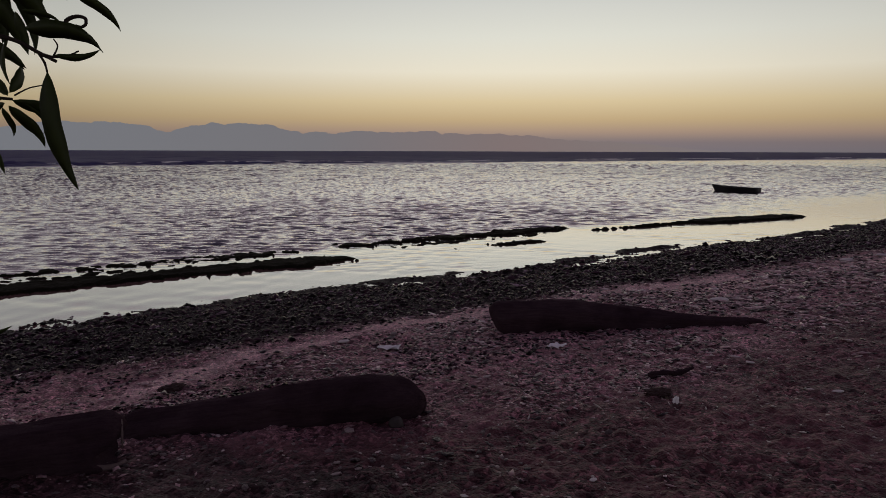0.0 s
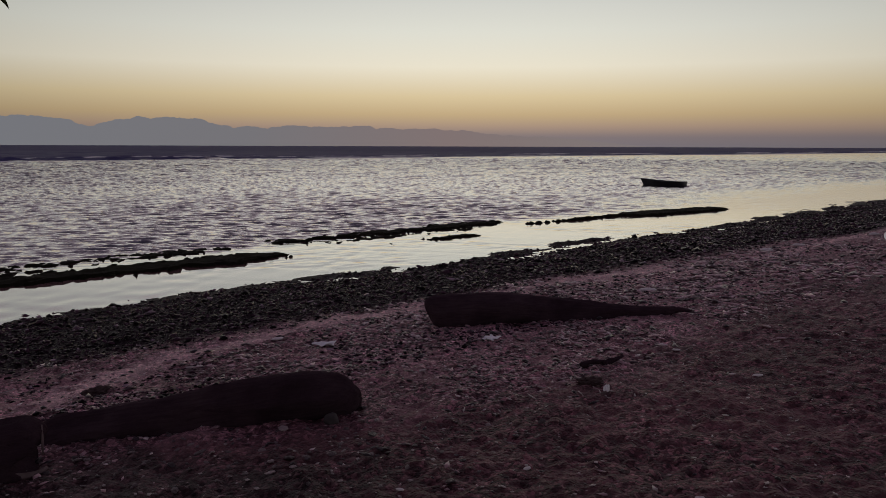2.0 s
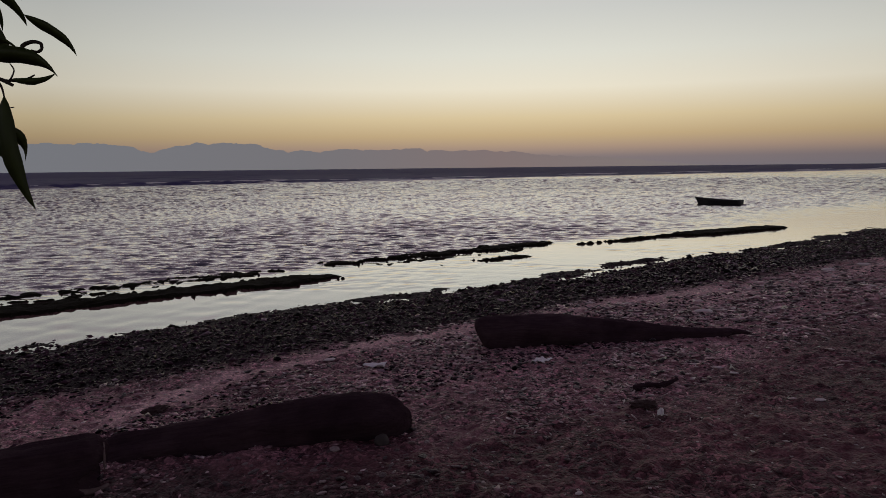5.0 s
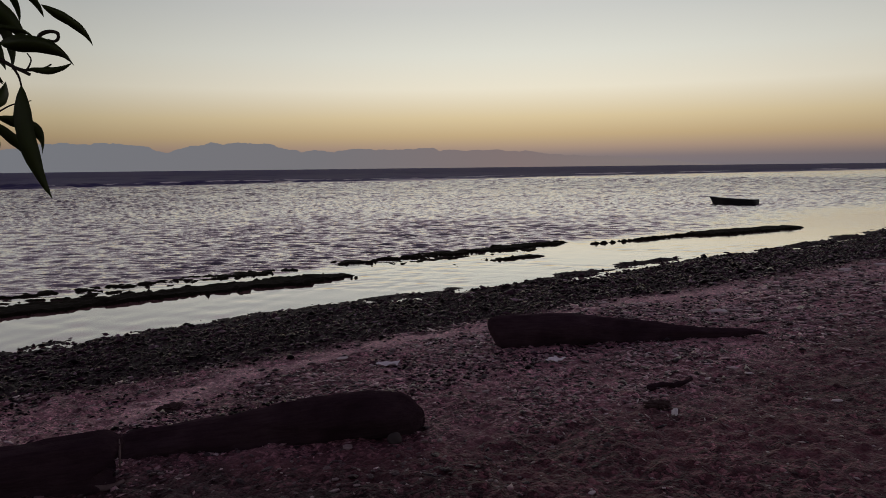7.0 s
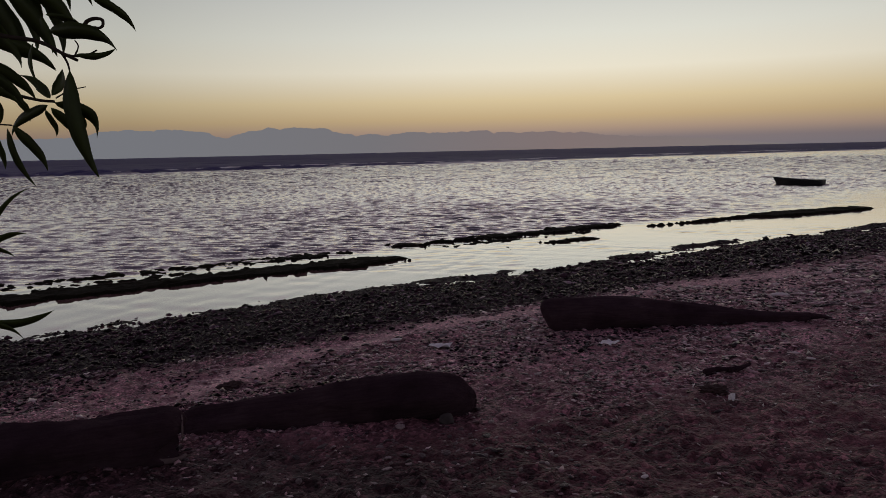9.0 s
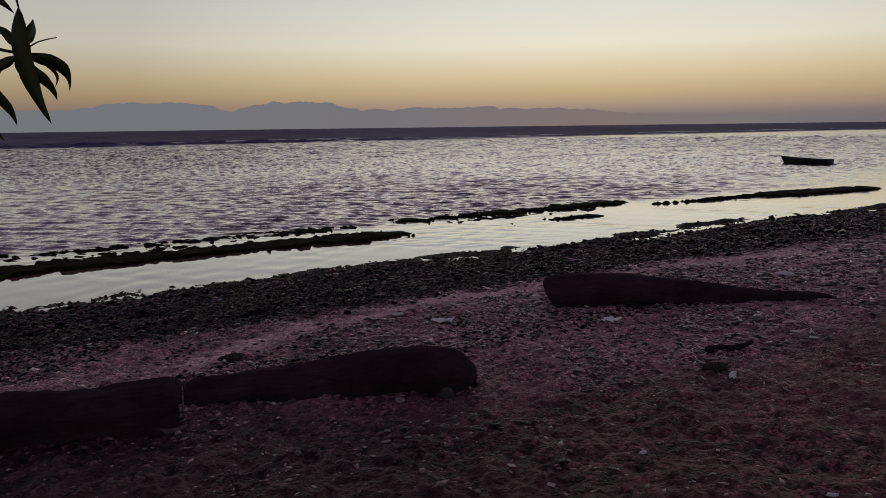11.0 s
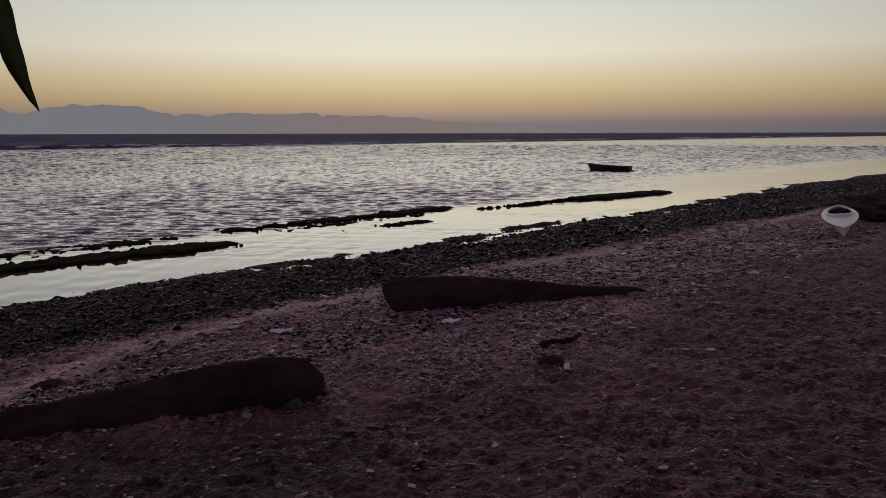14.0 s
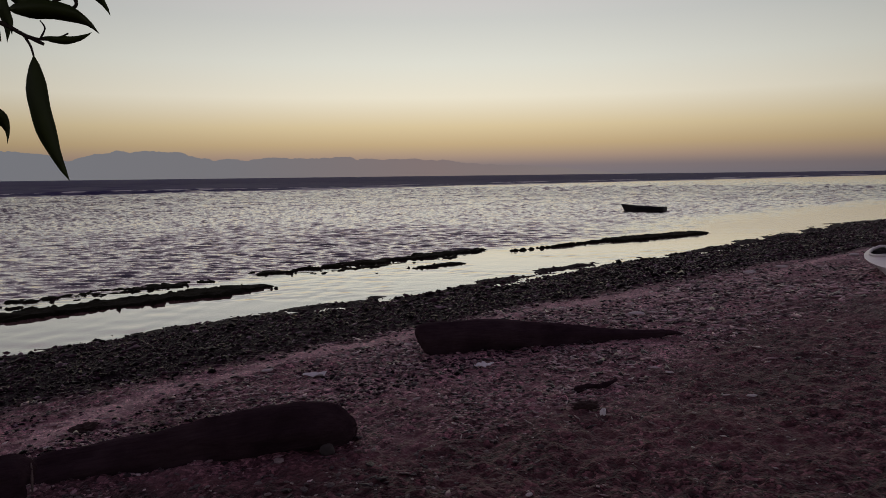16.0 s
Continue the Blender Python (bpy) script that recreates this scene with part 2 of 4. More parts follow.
def ground_height(x, y, detail=True):
    """Height of the beach and of the sea bed."""
    a, s = x * U[0] + y * U[1], x * N[0] + y * N[1]
    sw = s + 0.3 * (1 - smooth(0, 5, a)) * smooth(6, 10.5, s) + (0.6 * (fbm(a * 0.22, a * 0 + 3.0, 3, 5) - 0.5) + 2.3 * (fbm(a * 0.8, s * 1.7, 3, 15) - 0.5) * smooth(9.8, 11.3, s) * (0.3 + 0.7 * smooth(4, 9, a))) * smooth(6, 10.5, s)
    sw = sw + 0.35 * smooth(8, 11, a) * (1 - smooth(24, 29, a)) * smooth(9.5, 11, s)
    sw = sw - 0.85 * smooth(29, 37, a) * (1 - smooth(45, 52, a)) * smooth(6, 10.5, s)
    z = np.where(sw < 12, 0.99 - 0.0806 * sw, 0.0228 - 0.09 * (sw - 12) - 0.004 * np.maximum(sw - 14, 0) ** 1.2)
    z = np.where(sw < 0, 0.99 + 0.9 * (1 - np.exp(sw / 30.0)), z)
    z = np.maximum(z, -3.0)
    bar = np.interp(a, [11, 12.4, 14.7, 17.5, 20.2, 23.4, 27, 40], [12.0, 12.1, 12.45, 12.3, 11.95, 11.85, 12.2, 12.4])
    spit = smooth(10.5, 12.5, a) * (1 - smooth(30, 38, a)) * smooth(0.38, 0.52, fbm(a * 0.7, s * 0.6, 3, 117))
    z = z + spit * (0.045 * np.exp(-((s - bar) / 0.15) ** 2) - 0.07 * np.exp(-((s - bar + 0.6) / 0.3) ** 2))
    z = z + 0.13 * np.exp(-((x + 3.1) ** 2 + (y - 4.8) ** 2) / 0.4) + 0.08 * np.exp(-((x + 1.7) ** 2 / 0.5 + (y - 5.4) ** 2 / 0.12))
    if detail:
        near = 1 - smooth(30, 60, np.hypot(x, y))
        land = 1 - smooth(11.0, 13.0, sw)
        z = z + near * (0.055 * (fbm(x * 1.3, y * 1.3, 3, 11) - 0.5) * land
                        + (0.020 + 0.045 * land) * (fbm(x * 5.0, y * 5.0, 3, 21) - 0.5)
                        + 0.050 * (fbm(x * 15.0, y * 15.0, 2, 31) - 0.5) * (0.4 + 0.6 * land))
    return z


def height_at(x, y):
    return float(ground_height(np.array([x]), np.array([y]))[0])


def gravel_share(x, y):
    a, s = x * U[0] + y * U[1], x * N[0] + y * N[1]
    edge = 7.85 + 0.55 * (1 - smooth(-0.5, 2.2, a)) + 0.045 * np.minimum(a, 9) - 0.12 * np.maximum(a - 9, 0) + 0.9 * (fbm(a * 0.35, s * 0.7, 3, 71) - 0.5)
    return smooth(-0.35, 0.5, s - edge)


def shaded_soil_share(x, y):
    """Dark trodden earth on the upper beach under the tree, its colour also carrying shade."""
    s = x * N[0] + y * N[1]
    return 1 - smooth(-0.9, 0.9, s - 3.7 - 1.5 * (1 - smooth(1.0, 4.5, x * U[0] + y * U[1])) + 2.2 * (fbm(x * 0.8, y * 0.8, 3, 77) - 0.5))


def mesh_object(name, verts, faces, material, smooth_shade=True):
    me = bpy.data.meshes.new(name)
    me.from_pydata(verts, [], faces)
    me.materials.append(material)
    if smooth_shade:
        me.polygons.foreach_set("use_smooth", [True] * len(me.polygons))
    me.update()
    return new(name, me)


def grid_object(name, X, Y, Z, material, closed=False):
    """A sheet from 2-D arrays of coordinates, quads between neighbours."""
    nr, nc = X.shape
    me = bpy.data.meshes.new(name)
    cols = nc if closed else nc - 1
    i, j = np.meshgrid(np.arange(nr - 1), np.arange(cols), indexing="ij")
    j2 = (j + 1) % nc
    quads = np.stack([i * nc + j, i * nc + j2, (i + 1) * nc + j2, (i + 1) * nc + j], -1).reshape(-1, 4)
    me.vertices.add(nr * nc)
    me.vertices.foreach_set("co", np.stack([X, Y, Z], -1).astype(np.float32).ravel())
    me.loops.add(quads.size)
    me.loops.foreach_set("vertex_index", quads.astype(np.int32).ravel())
    me.polygons.add(len(quads))
    me.polygons.foreach_set("loop_start", np.arange(0, quads.size, 4, dtype=np.int32))
    me.polygons.foreach_set("loop_total", np.full(len(quads), 4, dtype=np.int32))
    me.polygons.foreach_set("use_smooth", np.ones(len(quads), dtype=bool))
    me.materials.append(material)
    me.update(calc_edges=True)
    me.validate()
    return new(name, me)


def set_attr(ob, name, values):
    at = ob.data.attributes.new(name, "FLOAT", "POINT")
    at.data.foreach_set("value", np.asarray(values, dtype=np.float32).ravel())


def angles(fine, spread=56.0):
    """Directions clockwise from ahead: close together over the seaward side, wide apart behind."""
    inner = np.linspace(-spread, spread, fine)
    outer = np.linspace(spread, 360 - spread, 42)[1:-1]
    return np.radians(np.concatenate([inner, outer]))


# ---------------------------------------------------------------- beach and sea bed, one sheet to the horizon
th = angles(630)
rr = np.concatenate([[0.02, 0.8, 1.6, 2.3], np.geomspace(2.6, 42, 440), np.geomspace(44, 4950, 34)])
RR, TH = np.meshgrid(rr, th, indexing="ij")
GX, GY = RR * np.sin(TH), RR * np.cos(TH)
beach = tagged(grid_object("ground", GX, GY, ground_height(GX, GY), M_BEACH, True),
               "dark reddish sand and shingle beach sloping to the sea", "beach", kind="structure")
set_attr(beach, "gravel", gravel_share(GX, GY))
set_attr(beach, "soil", shaded_soil_share(GX, GY))
GA, GS = GX * U[0] + GY * U[1], GX * N[0] + GY * N[1]
pale_mid = np.interp(GA, [0, 1.6, 2.8, 4.2, 6.5, 10, 16], [5.9, 6.75, 7.45, 7.72, 7.70, 7.0, 6.6])
pale_half = np.interp(GA, [0, 2, 5, 7, 10, 13, 16], [0.40, 0.36, 0.30, 0.62, 1.1, 0.7, 0.3])
set_attr(beach, "dry", 0.85 * (1 - smooth(0.35, 1.25, np.abs(GS - pale_mid) / pale_half)) * smooth(0.36, 0.56, fbm(GA * 0.9, GS * 2.2, 4, 95)))

shade_patch = 1 - smooth(0.7, 1.25, np.hypot((GX + 2.3) / 2.5, (GY - 3.3) / 1.25) + 0.7 * (fbm(GX * 1.1, GY * 1.1, 4, 99) - 0.5))
set_attr(beach, "ground_shade", 0.85 * shade_patch)   # painted shade on the ground before the logs

# ---------------------------------------------------------------- sea
rng = np.random.default_rng(7)


def waves(X, Y, cell, count, lo, hi, slope, heading, spread):
    """Sum of wave trains between two lengths, leaving out those too short for the sheet."""
    Z = np.zeros_like(X)
    for lam in np.geomspace(lo, hi, count):
        ang = heading + rng.normal(0, spread)
        k = 2 * math.pi / lam
        amp = slope * math.sqrt(2.0 / count) / k
        ph = (X * math.sin(ang) + Y * math.cos(ang)) * k + rng.uniform(0, 6.28) + 1.6 * (vnoise(X / (lam * 3), Y / (lam * 3), int(lam * 100)) - 0.5) * 2
        Z += smooth(2.0, 4.0, lam / cell) * amp * (np.sin(ph) + 0.22 * np.cos(2 * ph))
    return Z


th = angles(720, 47.0)
rr = np.concatenate([[6.0, 7.5], np.geomspace(8.5, 15.5, 60), np.geomspace(15.5, 70, 440)[1:], np.geomspace(70, 150, 190)[1:], np.geomspace(150, 420, 100)[1:], np.geomspace(426, 900, 60), np.geomspace(940, 4900, 24)])
RR, TH = np.meshgrid(rr, th, indexing="ij")
SX, SY = RR * np.sin(TH), RR * np.cos(TH)
SA, SS = SX * U[0] + SY * U[1], SX * N[0] + SY * N[1]
CELL = np.gradient(rr)[:, None] * np.ones_like(SX)
choppy = smooth(16.4, 18.6, SS + 0.8 * (fbm(SA * 0.25, SS * 0.4, 2, 41) - 0.5))
choppy = choppy * (1 - 0.75 * smooth(20, 34, SA) * (1 - smooth(19, 24, SS)))
edge_far = 128 + 8 * (fbm(SA * 0.03, SA * 0 + 1.0, 2, 43) - 0.5)
deep = smooth(0, 3, SS - edge_far)
choppy = choppy * (1 - 0.93 * np.exp(-((SS - edge_far + 2.6) / 1.7) ** 2))   # a slick inside the outer reef
exposed = smooth(-2, 30, -np.degrees(TH)) * (np.degrees(TH) > -90) * smooth(22, 60, RR)   # rougher where the wind reaches in
gust = (0.55 + 0.9 * fbm(SX * 0.06, SY * 0.15, 3, 47)) * (1 + 0.35 * exposed)
SZ = waves(SX, SY, CELL, 56, 0.20, 0.62, 0.295, radians(180 + 6), 0.28) * choppy * (1 - 0.6 * deep) * gust
SZ += waves(SX, SY, CELL, 22, 0.7, 1.4, 0.055, radians(180 + 8), 0.30) * choppy * (1 - 0.3 * smooth(30, 60, RR)) * (1 - deep)
SZ += waves(SX, SY, CELL, 26, 1.3, 2.4, 0.10, radians(180 + 5), 0.45) * (1 + 0.6 * exposed) * choppy * (1 - deep) * smooth(36, 70, RR)
SZ += waves(SX, SY, CELL, 18, 2.2, 3.4, 0.065, radians(180 + 12), 0.5) * (1 + 0.6 * exposed) * choppy * (1 - deep) * smooth(60, 95, RR)
SZ += waves(SX, SY, RR * 0.0021, 34, 0.28, 0.85, 0.25, radians(90), 0.5) * (1 + 0.5 * exposed) * choppy * (1 - deep) * smooth(30, 52, RR)
SZ += waves(SX, SY, CELL, 18, 3.6, 9.0, 0.075, radians(180 + 4), 0.5) * choppy * (1 - deep) * smooth(105, 150, RR)
SZ += waves(SX, SY, RR * 0.0021, 24, 0.8, 2.4, 0.20, radians(90), 0.5) * choppy * (1 - deep) * smooth(80, 125, RR)
SZ += waves(SX, SY, CELL, 26, 2.6, 7.5, 0.32, radians(180 - 6), 0.6) * deep * (RR < 1500)
SZ += waves(SX, SY, CELL, 16, 9.0, 20.0, 0.10, radians(180 - 10), 0.5) * deep * smooth(170, 260, RR) * (1 - smooth(700, 1000, RR))
SZ += waves(SX, SY, CELL, 10, 0.25, 0.9, 0.013, radians(160), 0.9) * (1 - choppy) * (0.6 + 1.6 * smooth(0.45, 0.65, fbm(SX * 0.5, SY * 0.5, 2, 61)))
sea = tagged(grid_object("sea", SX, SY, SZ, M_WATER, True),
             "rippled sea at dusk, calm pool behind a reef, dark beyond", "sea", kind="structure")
set_attr(sea, "choppy", choppy * (1 - 0.2 * deep))
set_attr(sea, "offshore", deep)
# reflection nearly removed offshore, where the base colour stands in for it
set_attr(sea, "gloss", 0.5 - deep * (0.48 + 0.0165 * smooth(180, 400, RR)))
set_attr(sea, "shallow", 1 - smooth(14.5, 19.5, SS))
set_attr(sea, "near_shore", (1 - deep) * (1 - 0.5 * exposed) * (1 - 0.55 * smooth(40, 100, RR)))
set_attr(sea, "ruffle", 0.04 + (1 - choppy) * 0.13 * smooth(18, 40, RR) + choppy * (0.02 + 0.06 * smooth(40, 120, RR)) + 0.35 * deep)

# ---------------------------------------------------------------- far mountains
def ridge_height(az):
    """Elevation in degrees of the far skyline."""
    base = np.interp(az, [-60, -31, -20, -3, 5, 9, 13.5, 16.5, 22, 60], [1.3, 1.5, 1.43, 1.43, 1.3, 0.95, 0.72, 0.45, -0.1, -0.2])
    for centre, half, top in ((-26.2, 3.8, 2.04), (-22.6, 1.0, 1.84), (-16.0, 3.2, 2.05), (-13.2, 2.4, 1.62), (-6.8, 1.9, 1.52), (-2.2, 2.4, 1.52), (4.9, 3.2, 1.22)):
        away = np.abs(az - centre) / half
        base = np.maximum(base, top - 0.62 * smooth(0.55, 1.6, away) - 4 * smooth(1.6, 2.4, away))
    return base + (0.36 * (fbm(az * 1.2, az * 0, 6, 81, 0.62) - 0.5)) * smooth(-0.1, 0.6, base) + 0.07 * (fbm(az * 7.0, az * 0 + 4.0, 3, 85) - 0.5) * smooth(0.2, 0.9, base)


az = np.linspace(-62, 62, 1100)
heights = np.radians(ridge_height(az)) * 4600 + 2.6
AZ = np.radians(az)
steps = np.linspace(0, 1, 7)[:, None]
depth = 4600 + 180 * steps ** 1.3
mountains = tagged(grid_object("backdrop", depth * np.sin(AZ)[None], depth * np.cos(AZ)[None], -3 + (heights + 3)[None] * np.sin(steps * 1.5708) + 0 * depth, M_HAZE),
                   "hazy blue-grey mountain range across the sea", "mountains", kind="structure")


# ---------------------------------------------------------------- helpers for things
def thing(name, label, category, place=(0, 0, 0), turn=0.0, group="", kind=""):
    ob = new(name)
    ob.empty_display_size = 0.1
    ob.matrix_basis = pose(*place, 0, 0, turn)
    return tagged(ob, label, category, group, kind)


def part(name, bm, material, parent, label=""):
    me = bpy.data.meshes.new(name)
    bm.to_mesh(me)
    bm.free()
    me.materials.append(material)
    me.polygons.foreach_set("use_smooth", [True] * len(me.polygons))
    ob = new(name, me)
    ob.parent = parent
    return tagged(ob, label)


def loft(rings, cap=True, closed=True):
    """A skin over rings of points."""
    bm = bmesh.new()
    rows = [[bm.verts.new(p) for p in ring] for ring in rings]
    n = len(rows[0])
    for r0, r1 in zip(rows, rows[1:]):
        for k in range(n if closed else n - 1):
            bm.faces.new((r0[k], r0[(k + 1) % n], r1[(k + 1) % n], r1[k]))
    if cap:
        bm.faces.new(rows[0][::-1])
        bm.faces.new(rows[-1])
    bmesh.ops.recalc_face_normals(bm, faces=bm.faces)
    return bm


def curve_points(points, per=5):
    """Points of a smooth line through the given ones."""
    pts = [Vector(p) for p in points]
    out = []
    for i in range(len(pts) - 1):
        p0, p1, p2, p3 = pts[max(i - 1, 0)], pts[i], pts[i + 1], pts[min(i + 2, len(pts) - 1)]
        for k in range(per):
            t = k / per
            out.append(0.5 * (2 * p1 + (p2 - p0) * t + (2 * p0 - 5 * p1 + 4 * p2 - p3) * t * t + (3 * p1 - p0 - 3 * p2 + p3) * t ** 3))
    return out + [pts[-1]]


def tube(points, radii, sides=8):
    pts = [Vector(p) for p in points]
    rings = []
    for i, p in enumerate(pts):
        d = (pts[min(i + 1, len(pts) - 1)] - pts[max(i - 1, 0)]).normalized()
        sx = d.cross(Vector((0.12, 0.05, 1))).normalized()
        if sx.length < 0.1:
            sx = d.cross(Vector((1, 0, 0))).normalized()
        sy = d.cross(sx)
        rings.append([p + (sx * math.cos(w) + sy * math.sin(w)) * radii[i] for w in (2 * math.pi * k / sides for k in range(sides))])
    return loft(rings)


def lump(radius, squash=(1, 1, 1), rough=0.25, scale=2.0, seed=0, level=3):
    bm = bmesh.new()
    bmesh.ops.create_icosphere(bm, subdivisions=level, radius=1.0)
    for v in bm.verts:
        k = 1 + rough * (noise.fractal(v.co * scale + Vector((seed * 3.7, seed, 0)), 1.0, 2.0, 3))
        v.co = Vector((v.co.x * squash[0], v.co.y * squash[1], v.co.z * squash[2])) * radius * k
    return bm


# ---------------------------------------------------------------- driftwood logs
def log_mesh(length, radius_at, bend, seed, stations=70, sides=32, ridge=0.09, slant=0.25, worn=0.8):
    """A weathered trunk along x: uneven girth, bends and worn furrows, blunt ends worn round."""
    rings = []
    for i in range(stations + 1):
        t = 0.5 - 0.5 * math.cos(math.pi * i / stations)
        x = t * length
        r = radius_at(t)
        near = min(x, length - x)
        round_off = worn * r
        end = math.sqrt(max(0.0, 1 - (1 - near / round_off) ** 2)) if near < round_off else 1.0
        end = 0.05 + 0.95 * end ** 0.75
        cy, cz = bend(t)
        ring = []
        for k in range(sides):
            w = 2 * math.pi * k / sides
            d = Vector((x * 1.1, math.cos(w) * 1.4, math.sin(w) * 1.4))
            rk = r * end * (1 + 0.20 * noise.fractal(d * 1.3 + Vector((seed, 0, 0)), 1.0, 2.0, 3)
                            + ridge * noise.noise(Vector((x * 0.9, w * 4.0 + seed, seed)))
                            + 0.06 * noise.noise(Vector((x * 9, math.cos(w) * 5, math.sin(w) * 5 + seed))))
            lean = slant * r * math.sin(w) * (1 - smooth(0.0, 1.0, near / 0.35)) * (-1 if x < length / 2 else 1)
            rough_end = 0.05 * noise.noise(Vector((math.cos(w) * 3, math.sin(w) * 3, seed))) * (1 - smooth(0, 0.15, near))
            ring.append((x + lean * end + rough_end, cy + rk * math.cos(w), cz + rk * math.sin(w)))
        rings.append(ring)
    return loft(rings)


def place_log(ob, start, end, sink):
    """Lay the log's axis from start to end on the sand."""
    p, q = Vector(start), Vector(end)
    p.z, q.z = height_at(p.x, p.y) + sink[0], height_at(q.x, q.y) + sink[1]
    ob.matrix_basis = Matrix.Translation(p) @ (q - p).to_track_quat("X", "Z").to_matrix().to_4x4()
    return (q - p).length


log_far = thing("driftwood_log", "long dark driftwood log tapering to a buried tip", "log", group="driftwood logs")
n_far = place_log(log_far, (0.62, 8.50, 0), (3.52, 8.10, 0), (0.12, 0.03))
part("trunk", log_mesh(n_far, lambda t: 0.22 - 0.02 * t - 0.14 * smooth(0.35, 1.0, t), lambda t: (0.05 * math.sin(t * 3.0), 0.02 * math.sin(t * 6.5)), 3.1, slant=0.55), M_LOG, log_far)
part("root_end", tube([(n_far - 0.14, 0, 0.01), (n_far + 0.05, 0.02, 0.02), (n_far + 0.15, 0.04, 0.01), (n_far + 0.28, 0.07, -0.03)], [0.05, 0.034, 0.022, 0.008]), M_LOG, log_far, "thin grey root end")

log_mid = thing("driftwood_log", "thick dark log with a blunt end, half sunk in sand", "log", group="driftwood logs")
n_mid = place_log(log_mid, (-2.35, 4.92, 0), (-0.14, 5.26, 0), (-0.03, 0.075))
part("trunk", log_mesh(n_mid, lambda t: 0.175 + 0.02 * smooth(0.45, 0.72, t) - 0.025 * smooth(0.82, 1, t), lambda t: (0.03 * math.sin(t * 4), 0.045 * math.sin(t * 3.1 - 0.6) - 0.03 * smooth(0.8, 1, t)), 8.3, slant=0.02, ridge=0.16, worn=1.25), M_LOG, log_mid)

log_near = thing("driftwood_log", "heavy sawn log with a notched end, partly buried", "log", group="driftwood logs")
n_near = place_log(log_near, (-4.6, 3.75, 0), (-2.08, 4.52, 0), (0.03, 0.10))
bm = log_mesh(n_near, lambda t: 0.21 + 0.01 * math.sin(t * 7), lambda t: (0.04 * math.sin(t * 5), 0.03 * math.sin(t * 3)), 14.7)
for v in bm.verts:   # the wedge sawn out of the end
    t = (v.co.x - (n_near - 0.20)) / 0.20
    if t > 0 and abs(v.co.z + 0.02) < 0.10 * t and v.co.y < 0.12:
        v.co.x -= 0.17 * t * (1 - abs(v.co.z + 0.02) / (0.10 * t + 1e-6)) ** 0.5
part("trunk", bm, M_LOG, log_near)
part("sawn_lip", tube(curve_points([(n_near - 0.26, -0.19, -0.01), (n_near - 0.15, -0.205, -0.07), (n_near - 0.05, -0.19, -0.085), (n_near + 0.01, -0.15, -0.075)]), [0.008 + 0.012 * math.sin(math.pi * (k + 3) / 20) for k in range(16)], 10), M_CUT, log_near, "pale splintered saw lip")
part("sawn_edge", tube([(n_near + 0.002, -0.17, 0.02), (n_near + 0.006, -0.14, 0.10), (n_near + 0.002, -0.06, 0.17)], [0.004, 0.008, 0.004], 8), M_CUT, log_near, "pale chipped cut edge")


